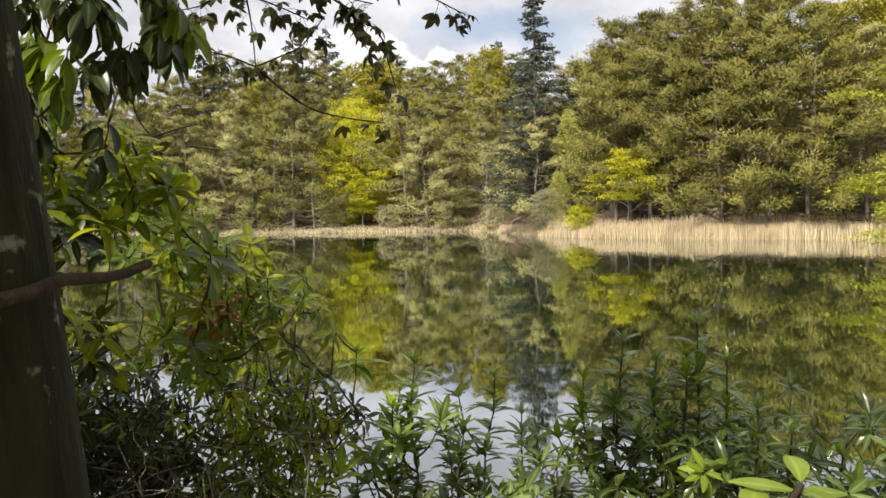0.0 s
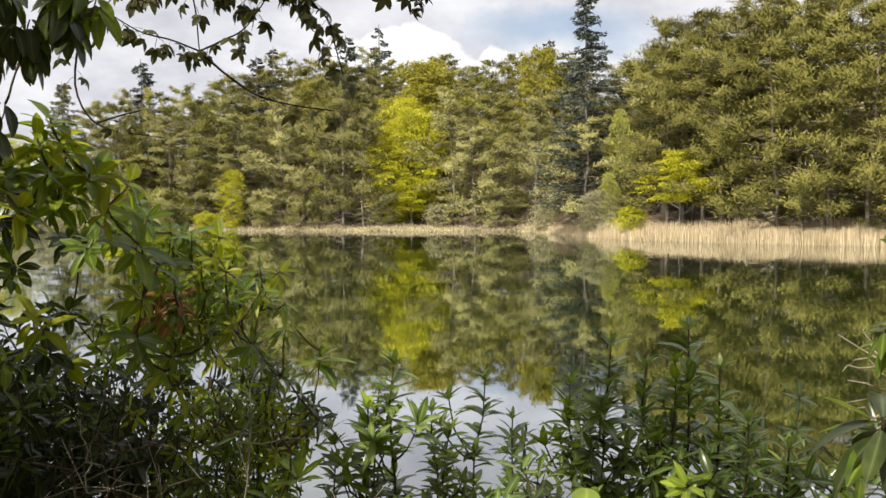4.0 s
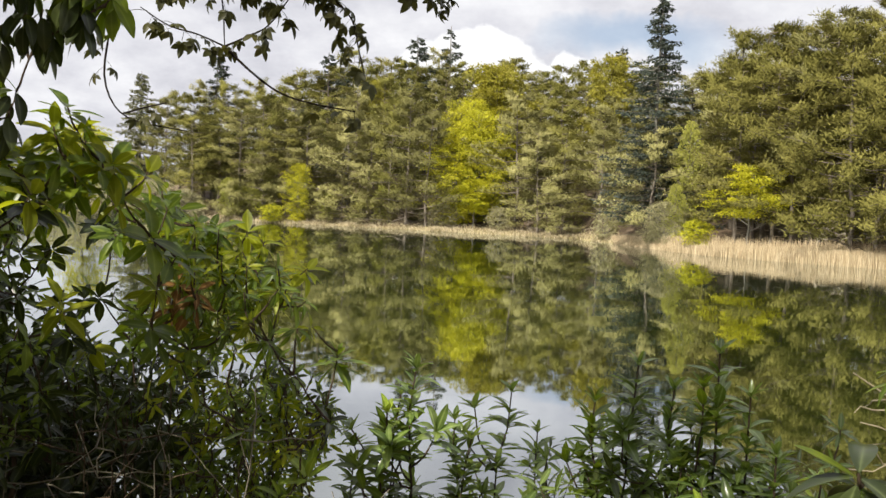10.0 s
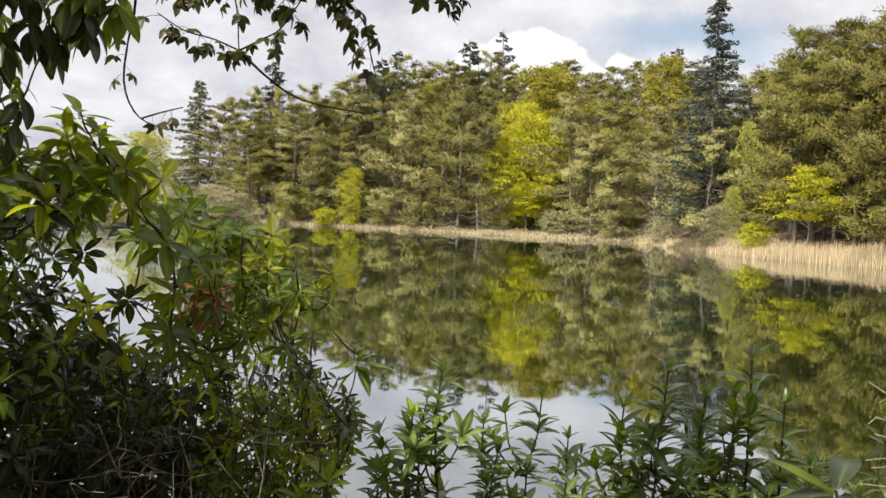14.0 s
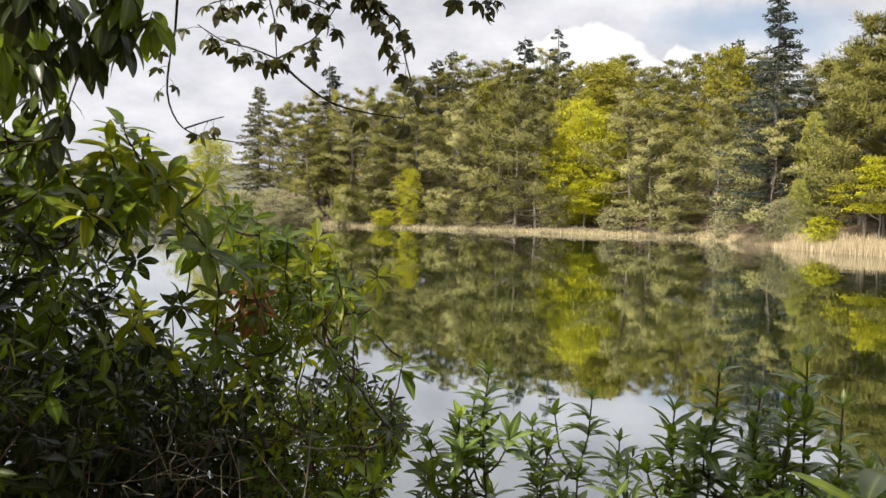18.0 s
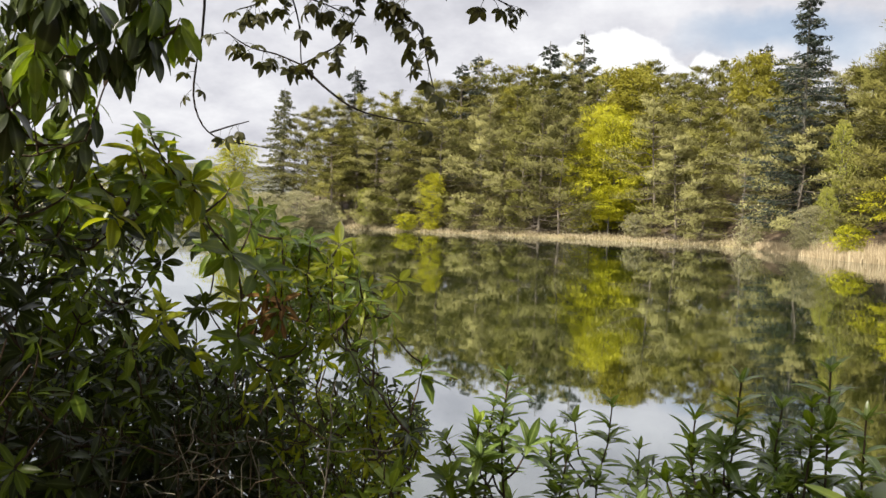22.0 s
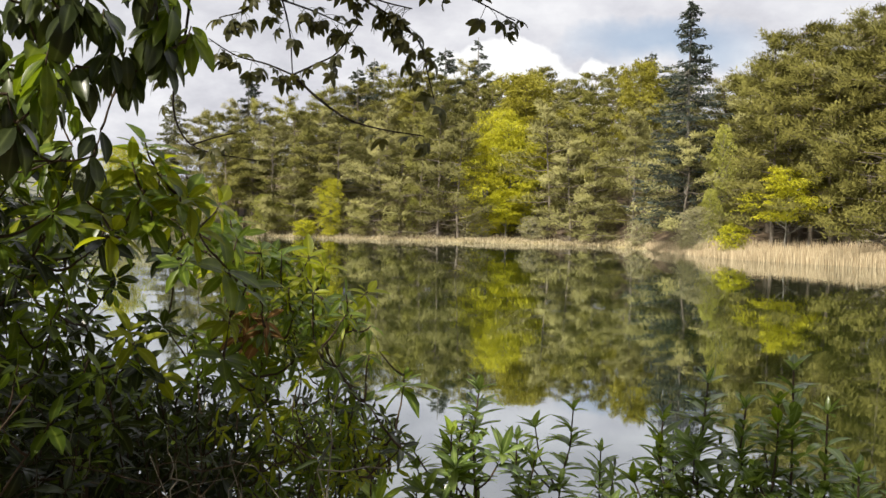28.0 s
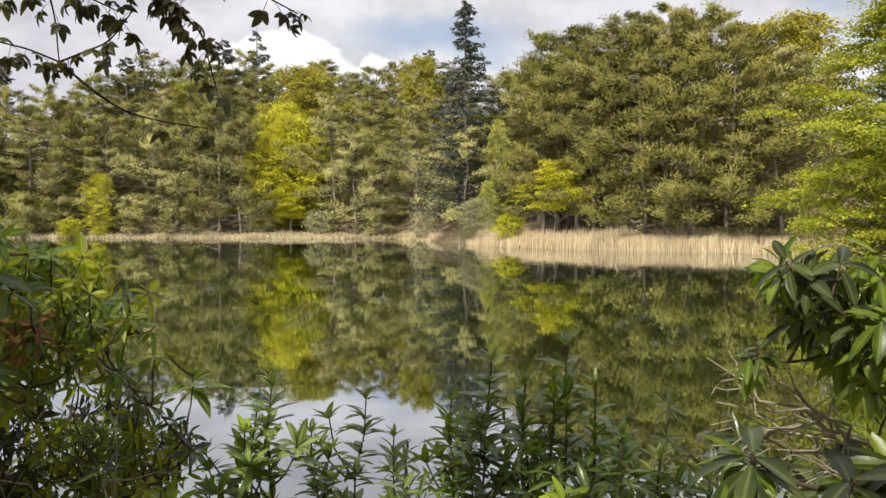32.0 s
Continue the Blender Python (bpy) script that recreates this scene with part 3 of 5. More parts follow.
def make_wood():
    rng = np.random.default_rng(11)
    pines = [(12.0, pine_meshes(100 + i, 12.0, b, r, grey=g, dead=14, cone=0.9)) for i, (b, r, g) in enumerate([(0.7, 3.7, True), (1.2, 3.3, False), (0.5, 4.0, True), (1.5, 3.6, True)])]
    tall = [(16.0, pine_meshes(200 + i, 16.0, b, r, grey=g, dead=10)) for i, (b, r, g) in enumerate([(3.2, 3.2, False), (4.5, 3.5, "pine_dark"), (3.0, 3.5, True)])]
    far = [(16.0, pine_meshes(220 + i, 16.0, b, r, grey=g, dead=4, sprays=8, brush=18, coarse=1.7)) for i, (b, r, g) in enumerate([(3.2, 3.2, False), (4.0, 3.5, "pine_dark"), (3.0, 3.5, False)])]
    skirt = (14.0, pine_meshes(240, 14.0, 0.9, 3.8, grey="pine_dark", dead=10, cone=0.7, limbs=0.32))
    bare = pine_meshes(230, 15.0, 2.4, 3.3, dead=12, grey="pine_dark")
    labels = {False: "Scots pine with dull green needle pads", True: "grey-green Scots pine with low foliage"}
    # first row along the north shore
    az = -24.5
    i = 0
    while az < 11.0:
        back = 1.2 + 3.0 * rng.random()
        x, y = bearing(az, 80)
        y = float(shore(x)) + back
        h0, me = tall[i % 3] if az < -14 else pines[i % 4]
        h = rng.uniform(9.5, 13.5)
        if not (-5.4 < az < -0.9 or -15.6 < az < -13.2 or 8.4 < az < 10.6):
            tree("pine_tree", me, x, y, labels[True] + " by the water", "pine tree", "pines on the shore", rng.uniform(0, 6.28), rng.uniform(0.9, 1.1), h / h0)
        az += rng.uniform(1.5, 2.2)
        i += 1
    # grey scrub and young pines under the first row
    scrub = [broadleaf_meshes(410, 2.4, 1.7, 0.15, "willow", sprays=60, leaf=0.13, leaves=40), pine_meshes(411, 4.0, 0.3, 2.4, grey=True, dead=3, limbs=0.36)]
    az = -24.0
    while az < 11.0:
        x, y = bearing(az, 80)
        y = float(shore(x)) + rng.uniform(0.9, 2.4)
        k = int(rng.random() < 0.62)
        if not -5.0 < az < -1.4:
            tree("bush" if k == 0 else "young_pine", scrub[k], x, y, "pale grey-green bush on the far bank" if k == 0 else "low grey-green young pine on the far bank", "bush" if k == 0 else "pine tree", "scrub on the bank", rng.uniform(0, 6.28), rng.uniform(0.6, 1.05))
        az += rng.uniform(1.5, 3.2)
    # rows behind, climbing the hill, up to the skyline
    for row, (back, step) in enumerate(((9, 2.4), (19, 2.4), (31, 2.2), (46, 2.4))):
        az = -25.0 + 0.7 * row
        while az < 12.5:
            x, y = bearing(az, 80)
            y = float(shore(x)) + back + rng.uniform(-3, 3)
            dist = math.hypot(x - EYE[0], y - EYE[1])
            top = EYE[2] + dist * math.tan(radians(float(np.interp(math.degrees(math.atan2(x - EYE[0], y - EYE[1])), SKY_AZ, SKY_EL)) * (0.74, 0.88, 0.97, 0.93)[row] + rng.uniform(-0.5, 0.3)))
            h = top - gz(x, y)
            h0, me = far[i % 3] if row > 1 else tall[i % 3] if h > 12 else pines[i % 4]
            tree("pine_tree", me, x, y, labels[False] + " on the wooded slope", "pine tree", "pines on the hill", rng.uniform(0, 6.28), rng.uniform(0.95, 1.15), h / h0)
            az += step * rng.uniform(0.8, 1.2)
            i += 1
    # slender pines that close the gap at the end of the wood
    for az, d, el in ((-24.4, 96, 5.6), (-23.5, 94, 6.3), (-22.6, 97, 6.7), (-21.9, 93, 6.6), (-21.2, 98, 7.4), (-19.6, 96, 7.6)):
        x, y = bearing(az, d)
        h = EYE[2] + d * math.tan(radians(el)) - gz(x, y)
        h0, me = tall[i % 3]
        tree("pine_tree", me, x, y, "slender dark Scots pine at the end of the wood", "pine tree", "pines on the hill", rng.uniform(0, 6.28), 0.8, h / h0 / 0.8)
        i += 1
    # the tall pines behind the reeds
    for az, d, el in ((11.8, 72, 9.6), (13.2, 72, 9.4), (14.6, 70, 12.0), (16.2, 71, 12.6), (17.6, 72, 12.5), (19.3, 64, 12.3), (20.4, 63, 13.3), (21.8, 59.6, 12.4), (23.2, 63, 13.6),
                      (24.6, 59.6, 12.9), (26.0, 62, 13.3), (26.8, 59, 12.0), (22.5, 72, 13.0), (25.2, 72, 13.3), (19.4, 73, 12.6), (30.2, 68, 10.6),
                      (13.5, 84, 10.0), (15.6, 86, 10.8), (17.8, 84, 11.6), (20.4, 86, 12.0), (23.6, 84, 12.0), (26.6, 84, 11.5), (30.5, 80, 10.5), (28.6, 59.5, 8.2), (30.4, 59, 6.4), (23.0, 59.8, 10.5)):
        x, y = bearing(az, d)
        h = EYE[2] + d * math.tan(radians(el)) - gz(x, y)
        h0, me = far[i % 3] if d > 80 else (15.0, bare) if 14 < az < 19 else tall[(i + 1) % 3] if d > 60 or az < 20.5 else skirt
        tree("pine_tree", me, x, y, "tall dense Scots pine behind the reed bed", "pine tree", "pines behind the reeds", rng.uniform(0, 6.28), 1.12, h / h0 / 1.12)
        i += 1
    # bare trunks in the deep shade behind the reeds
    for az, d in ((14.7, 63.0), (15.9, 63.4), (17.0, 62.6), (18.2, 62.2), (19.4, 62.5), (16.5, 67), (18.4, 66.5), (20.6, 64.5)):
        x, y = bearing(az, d)
        tree("pine_tree", bare, x, y, "pine with a bare lower trunk behind the reeds", "pine tree", "pines behind the reeds", rng.uniform(0, 6.28), 0.95, 0.95)
    # unseen pines added behind the path to keep sky light off the near bank
    for x, y in ((3, -12), (8, -9), (13, -6), (17, -1), (-7.5, 1), (-16, -6), (-4, -24), (6, -4), (11, 1), (0, -17)):
        h0, me = far[i % 3]
        tree("pine_tree", me, x, y, "unseen Scots pine added behind the path to block sky light", "pine tree", "pines behind the path", rng.uniform(0, 6.28), 1.2, 0.85)
        i += 1
    # spires that stand out above the wood
    spires = [spruce_meshes(300, 20.0, 5.4, 1.5), spruce_meshes(301, 16.0, 3.6, 1.2, thin=0.78), spruce_meshes(302, 16.0, 2.6, 2.0, thin=0.5), spruce_meshes(303, 16.0, 4.0, 1.0, mat="spruce_grey")]
    for az, d, el, which, wide, word in ((9.4, 70, 14.5, 0, 0.98, "tall dark blue-green spruce rising above the pines"), (6.8, 100, 11.2, 1, 1.2, "small dark spruce top above the pines"),
                                   (-4.8, 116, 12.2, 2, 1.6, "thin ragged spruce against the cloud"), (-7.2, 112, 11.5, 1, 1.6, "dark spruce on the hilltop"), (-12.0, 112, 10.6, 2, 1.4, "slender spruce on the hilltop"),
                                   (-13.2, 113, 10.0, 1, 1.3, "slender spruce on the hilltop"), (-20.5, 98, 9.4, 1, 1.3, "dark spruce at the edge of the wood"), (-25.1, 96, 7.7, 3, 1.0, "pale old spruce at the end of the wood")):
        x, y = bearing(az, d)
        h = EYE[2] + d * math.tan(radians(el)) - gz(x, y)
        tree("spruce_tree", spires[which], x, y, word, "spruce tree", "spruces", rng.uniform(0, 6.28), wide, h / (20.0, 16.0, 16.0, 16.0)[which] / wide)
    # broadleaf trees in spring leaf
    beech = broadleaf_meshes(400, 10.0, 4.2, 0.3, sprays=250, leaf=0.15, leaves=80)
    gold = broadleaf_meshes(401, 12.0, 4.0, 3.0, "beech_gold", leaf=0.19, sprays=240, leaves=80)
    low = broadleaf_meshes(402, 6.0, 2.0, 1.9, sprays=150, leaf=0.14, leaves=70, sag=0.1)
    sap = broadleaf_meshes(406, 6.0, 2.7, 2.4, sprays=60, leaf=0.13, leaves=130, sag=0.08, start=0.34, top=0.56)
    birch = broadleaf_meshes(407, 6.0, 2.3, 0.6, "birch", sprays=110, leaf=0.13, leaves=55, sag=0.35)
    bush = broadleaf_meshes(403, 2.2, 1.5, 0.3, sprays=50, leaf=0.14)
    wil = broadleaf_meshes(404, 4.0, 2.6, 0.3, "willow", sprays=130, leaf=0.10, leaves=80)
    wide = broadleaf_meshes(405, 13.0, 5.4, 0.8, "beech_green", sprays=300, leaf=0.10, leaves=280, sag=0.16, fill=42000, flat=0.06)
    for az, d, el, me, h0, size, word, ground in (
        (-3.9, 84.5, 5.4, beech, 10.0, 0.9, "yellow-green young beech at the water's edge", None),
        (-2.5, 85.5, 6.7, beech, 10.0, 1.0, "yellow-green young beech close behind another", None),
        (-3.2, 87.5, 7.4, beech, 10.0, 1.0, "tall yellow-green beech close behind others", None),
        (-2.7, 83, 1.9, low, 6.0, 1.0, "low yellow-green beech at the water's edge", None),
        (-1.6, 91, 9.7, gold, 12.0, 1.25, "golden-green beech crown among the pines", None),
        (-9.9, 106, 8.3, gold, 12.0, 0.6, "yellow-green beech crown among the pines", None),
        (6.2, 90, 10.6, gold, 12.0, 0.8, "golden-green beech crown among the pines", None),
        (-14.8, 85, 2.4, beech, 10.0, 0.42, "bright yellow-green small beech on the shore", None),
        (-16.6, 85, -0.5, bush, 2.2, 1.0, "small yellow-green tree on the shore", None),
        (-19.4, 87, 1.2, birch, 6.0, 0.6, "light green young birch on the shore", None),
        (-18.1, 88, 0.9, birch, 6.0, 0.6, "light green young birch on the shore", None),
        (-16.9, 88, 1.6, birch, 6.0, 0.55, "light green young birch on the shore", None),
        (-12.9, 85, 0.5, birch, 6.0, 0.5, "light green young birch on the shore", None),
        (-9.2, 85, 1.2, birch, 6.0, 0.45, "thin light green birch under the pines", None),
        (-28.4, 104, 4.0, beech, 10.0, 1.1, "pale green spreading tree in the open", None),
        (11.6, 68, 6.4, birch, 6.0, 0.6, "light green birch between the pines", None),
        (15.7, 61.8, 3.6, sap, 6.0, 1.0, "bright yellow-green beech sapling over bare trunks", None),
        (12.5, 63, -0.2, bush, 2.2, 1.0, "bright green bush at the end of the reeds", None),
        (10.3, 66, 1.0, wil, 4.0, 0.8, "thin pale willow at the end of the reeds", None),
        (10.9, 66, 2.2, birch, 6.0, 0.42, "thin light green birch at the end of the reeds", None),
        (9.2, 74, 0.6, wil, 4.0, 0.7, "pale willow scrub at the foot of the spruce", None),
        (-30.5, 95, 0.6, wil, 4.0, 1.4, "rounded pale willow bush on the shore", None),
        (-33.0, 95, 0.7, wil, 4.0, 1.5, "rounded pale willow bush on the shore", None),
        (-36.0, 95, 0.8, wil, 4.0, 1.6, "rounded pale willow bush on the shore", None),
        (-39.5, 95, 0.9, wil, 4.0, 1.6, "rounded pale willow bush on the shore", None),
        (-43.0, 95, 0.9, wil, 4.0, 1.6, "rounded pale willow bush on the shore", None),
        (-22.3, 88, 0.3, wil, 4.0, 0.9, "rounded pale willow bush on the shore", None),
        (-26.3, 90, 0.6, wil, 4.0, 1.2, "rounded pale willow bush on the shore", None),
        (-24.0, 88, 0.8, wil, 4.0, 1.1, "rounded pale willow bush on the shore", None),
        (-28.6, 91, 0.5, wil, 4.0, 1.3, "rounded pale willow bush on the shore", None),
        (29.0, 76, 12.0, gold, 12.0, 1.1, "golden-green tree behind the pines", None),
        (30.9, 74, 12.4, gold, 12.0, 1.2, "golden-green tree behind the pines", None),
        (37.1, 41, 13.5, wide, 13.0, 1.0, "large yellow-green beech leaning over the water", None),
        (42.5, 43, 13.2, beech, 10.0, 1.3, "large yellow-green beech by the water", None),
    ):
        x, y = bearing(az, d)
        h = EYE[2] + d * math.tan(radians(el)) - gz(x, y)
        tree("broadleaf_tree" if me not in (bush, wil) else "bush", me, x, y, word, "tree" if me not in (bush, wil) else "bush", "", rng.uniform(0, 6.28), size, h / h0 / size)


make_wood()


def make_reeds():
    """A bed of dry reeds standing in the shallows."""
    rng = np.random.default_rng(5)
    n = 30000
    x = rng.uniform(8.6, 34, n)
    front = np.interp(x, [8.6, 9.5, 11, 13, 17, 24, 30, 34], [72.5, 69.5, 64.2, 59.5, 55.5, 51.5, 47.8, 44.5])
    depth = np.interp(x, [8.6, 13, 24, 34], [2, 4, 4.5, 5])
    y = front + rng.random(n) ** 1.5 * depth + rng.normal(0, 0.25, n)
    z = np.maximum(ground_z(x, y), -0.3) - 0.1
    keep = ground_z(x, y) < 0.7
    x, y, z = x[keep], y[keep], z[keep]
    tall = rng.uniform(0.68, 1.30, len(x)) * np.interp(x, [8.6, 10, 13, 17, 24], [0.25, 0.45, 0.8, 1.02, 1.12])
    d = np.stack([rng.normal(0, 0.08, len(x)), rng.normal(0, 0.08, len(x)), np.ones(len(x))], -1)
    v, f = cards(np.stack([x, y, z], -1), d, np.stack([rng.normal(0, 0.5, len(x)), -np.ones(len(x)), 0 * x], -1), tall + 0.2, rng.uniform(0.02, 0.05, len(x)))
    # sedge, dead bracken and twigs on the bank
    n = 16000
    bx = rng.uniform(-75, 12, n)
    by = shore(bx) + rng.random(n) ** 1.6 * 4.5 - 0.15
    bz = ground_z(bx, by)
    bd = np.stack([rng.normal(0, 0.45, n), rng.normal(0, 0.45, n), np.ones(n)], -1)
    clump = 0.5 + 0.5 * np.sin(bx * 1.7 + 2 * np.sin(bx * 0.43))
    bv, bf = cards(np.stack([bx, by, bz - 0.05], -1), bd, np.stack([rng.normal(0, 0.5, n), -np.ones(n), 0 * bx], -1), rng.uniform(0.1, 0.28, n) + 0.25 * clump * rng.random(n), rng.uniform(0.04, 0.10, n))
    tagged(new("bank_sedge", np_mesh("bank_sedge", bv, bf, M["sedge"])), "brown sedge and dead bracken along the far bank", "sedge", kind="stuff")
    tagged(new("reed_bed", np_mesh("reed_bed", v, f, M["reed"])), "dense bed of dry straw-coloured reeds in the shallows", "reeds", kind="stuff")


make_reeds()


def make_dead_pine():
    """A bleached dead pine with crooked bare limbs that lean out over the reeds."""
    rng = np.random.default_rng(51)
    x, y = bearing(19.6, 61.0)
    ob = new("dead_pine")
    ob.location = (x, y, gz(x, y) - 0.2)
    line = spline([(0, 0, 0), (0.25, 0, 1.3), (0.8, 0.1, 2.5), (1.6, 0.2, 3.3)], 12)
    part("trunk", np_mesh("trunk", *tube(line, np.linspace(0.17, 0.07, 12), 8), M["dead_wood"], True), ob)
    for k in range(14):
        c = line[int(rng.integers(2, 11))]
        a, r = rng.uniform(-0.6, 0.5), rng.uniform(1.2, 3.4)
        e = c + np.array([r * math.cos(a), -abs(r * math.sin(a)) - 0.4, rng.uniform(-0.9, 1.3)])
        b = bent(c, e, 8, rng, 0.14, -0.25)
        pieces = [tube(b, np.linspace(0.075, 0.03, 8), 5)]
        for _ in range(3):
            j = int(rng.integers(3, 7))
            pieces.append(tube(bent(b[j], b[j] + rng.normal(0, 0.5, 3) + [0.2, -0.1, -0.1], 5, rng, 0.15), np.linspace(0.04, 0.02, 5), 4))
        part("limb", np_mesh("limb", *joined(pieces), M["dead_wood"], True), ob)
    tagged(ob, "bleached dead pine with crooked bare limbs behind the reeds", "dead tree")


make_dead_pine()


def make_house():
    """A small brown house on the slope, seen between the pines."""
    def box(x0, x1, y0, y1, z0, z1):
        v = np.array([[x, y, z] for z in (z0, z1) for y in (y0, y1) for x in (x0, x1)], float)
        return v, np.array([[0, 2, 3, 1], [4, 5, 7, 6], [0, 1, 5, 4], [2, 6, 7, 3], [0, 4, 6, 2], [1, 3, 7, 5]])

    x, y = bearing(28.2, 104)
    ob = new("house")
    ob.matrix_basis = Matrix.Translation((x, y, gz(x, y) - 0.4)) @ Matrix.Rotation(radians(-24), 4, "Z")
    pieces = [box(-4, -1.0, -3, 3, 0, 5), box(1.0, 4, -3, 3, 0, 5), box(-1.0, 1.0, -3, 3, 0, 3.0), box(-1.0, 1.0, -3, 3, 4.2, 5), box(-1.0, 1.0, -2.6, 3, 3.0, 4.2)]
    part("wall", np_mesh("wall", *joined(pieces), M["render_wall"]), ob)
    roof = np.array([[-4.4, -3.5, 4.8], [4.4, -3.5, 4.8], [4.4, 0, 7.0], [-4.4, 0, 7.0], [-4.4, 3.5, 4.8], [4.4, 3.5, 4.8]], float)
    rv = np.vstack([roof, roof + [0, 0, 0.18]])
    rf = np.array([[0, 1, 2, 3], [3, 2, 5, 4], [7, 6, 9, 8], [8, 9, 10, 11], [0, 6, 7, 1], [4, 5, 11, 10], [0, 3, 9, 6], [3, 4, 10, 9], [1, 7, 8, 2], [2, 8, 11, 5]])
    part("roof", np_mesh("roof", rv, rf, M["slate"]), ob)
    win = part("window", np_mesh("window", *joined([box(-1.0, -0.88, -2.98, -2.9, 3.0, 4.2), box(0.88, 1.0, -2.98, -2.9, 3.0, 4.2), box(-0.88, 0.88, -2.98, -2.9, 3.0, 3.12), box(-0.88, 0.88, -2.98, -2.9, 4.08, 4.2), box(-0.05, 0.05, -2.98, -2.9, 3.12, 4.08)]), M["white_paint"]), ob)
    for x0, x1 in ((-0.88, -0.05), (0.05, 0.88)):
        part("pane", np_mesh("pane", *box(x0, x1, -2.94, -2.93, 3.12, 4.08), M["dark_glass"]), win)
    tagged(ob, "small brown house with a slate roof among the pines", "house")


make_house()

# ---- near bank: rhododendrons, shoots and the sycamore ----


def blades(p, d, n, length, width, curl=0.25, fold=0.12, rows=6, blunt=0.95):
    """Whole leaves: pointed ovals with a folded midrib that arch over along their length."""
    d = unit(d)
    s = unit(np.cross(d, n))
    up = np.cross(s, d)
    k = len(p)
    length, width, curl = (np.broadcast_to(a, k)[:, None, None] for a in (length, width, curl))
    u = np.linspace(0, 1, rows)[None, :, None]
    prof = np.sin(np.pi * np.clip(u, 0.02, 0.985) ** blunt) ** 0.7 * 0.5
    mid = p[:, None] + d[:, None] * length * (u - 0.10 * curl * u**2) - up[:, None] * length * curl * u**2
    side = s[:, None] * width * prof
    rise = up[:, None] * width * prof * fold * 2
    v = np.stack([mid - side + rise, mid, mid + side + rise], 2).reshape(-1, 3)
    i = (np.arange(k)[:, None, None] * rows + np.arange(rows - 1)[None, :, None]) * 3 + np.arange(2)[None, None]
    f = np.stack([i, i + 1, i + 4, i + 3], -1).reshape(-1, 4)
    return v, f


def whorl(c, axis, count, rng, low=45, high=105):
    """Places, ways and faces of a rosette of leaves round the tip of a twig."""
    axis = unit(np.asarray(axis, float))
    side = unit(np.cross(axis, [0.3, 0.9, 0.2]))
    third = np.cross(axis, side)
    a = np.arange(count) * 2.4 + rng.uniform(0, 6.28)
    tilt = np.radians(np.linspace(high, low, count) + rng.normal(0, 9, count))
    out = np.cos(a)[:, None] * side + np.sin(a)[:, None] * third
    d = np.cos(tilt)[:, None] * axis + np.sin(tilt)[:, None] * out
    face = np.sin(tilt)[:, None] * axis - np.cos(tilt)[:, None] * out
    p = np.asarray(c) - axis * np.linspace(0.022, 0.0, count)[:, None] + out * 0.004
    return p, d, face


LEAVES = {}


def leaf_mesh(kind, mat, which):
    """A single leaf one unit long, along x; a few shapes of each kind are shared."""
    key = (kind, mat, which)
    if key not in LEAVES:
        rng = np.random.default_rng(which + 40)
        wide = {"broad": 0.41, "slim": 0.29, "narrow": 0.30}[kind] * rng.uniform(0.85, 1.15)
        v, f = blades(np.zeros((1, 3)), np.array([[1.0, 0, 0]]), np.array([[0, 0, 1.0]]), 1.0, wide, rng.uniform(0.08, 0.42), rng.uniform(0.05, 0.22), 8)
        v[:, 1] += 0.05 * rng.normal() * v[:, 0] ** 2
        LEAVES[key] = np_mesh("leaf", v, f, M[mat], True, rib=True)
    return LEAVES[key]


def leaf_object(parent, p, d, n, size, me):
    d = Vector(d).normalized()
    s = Vector(n).cross(d).normalized()
    u = d.cross(s)
    ob = new("leaf", me)
    ob.parent = parent
    ob.matrix_basis = Matrix.Translation(Vector(p)) @ Matrix((d, s, u)).transposed().to_4x4() @ Matrix.Scale(size, 4)
    return ob


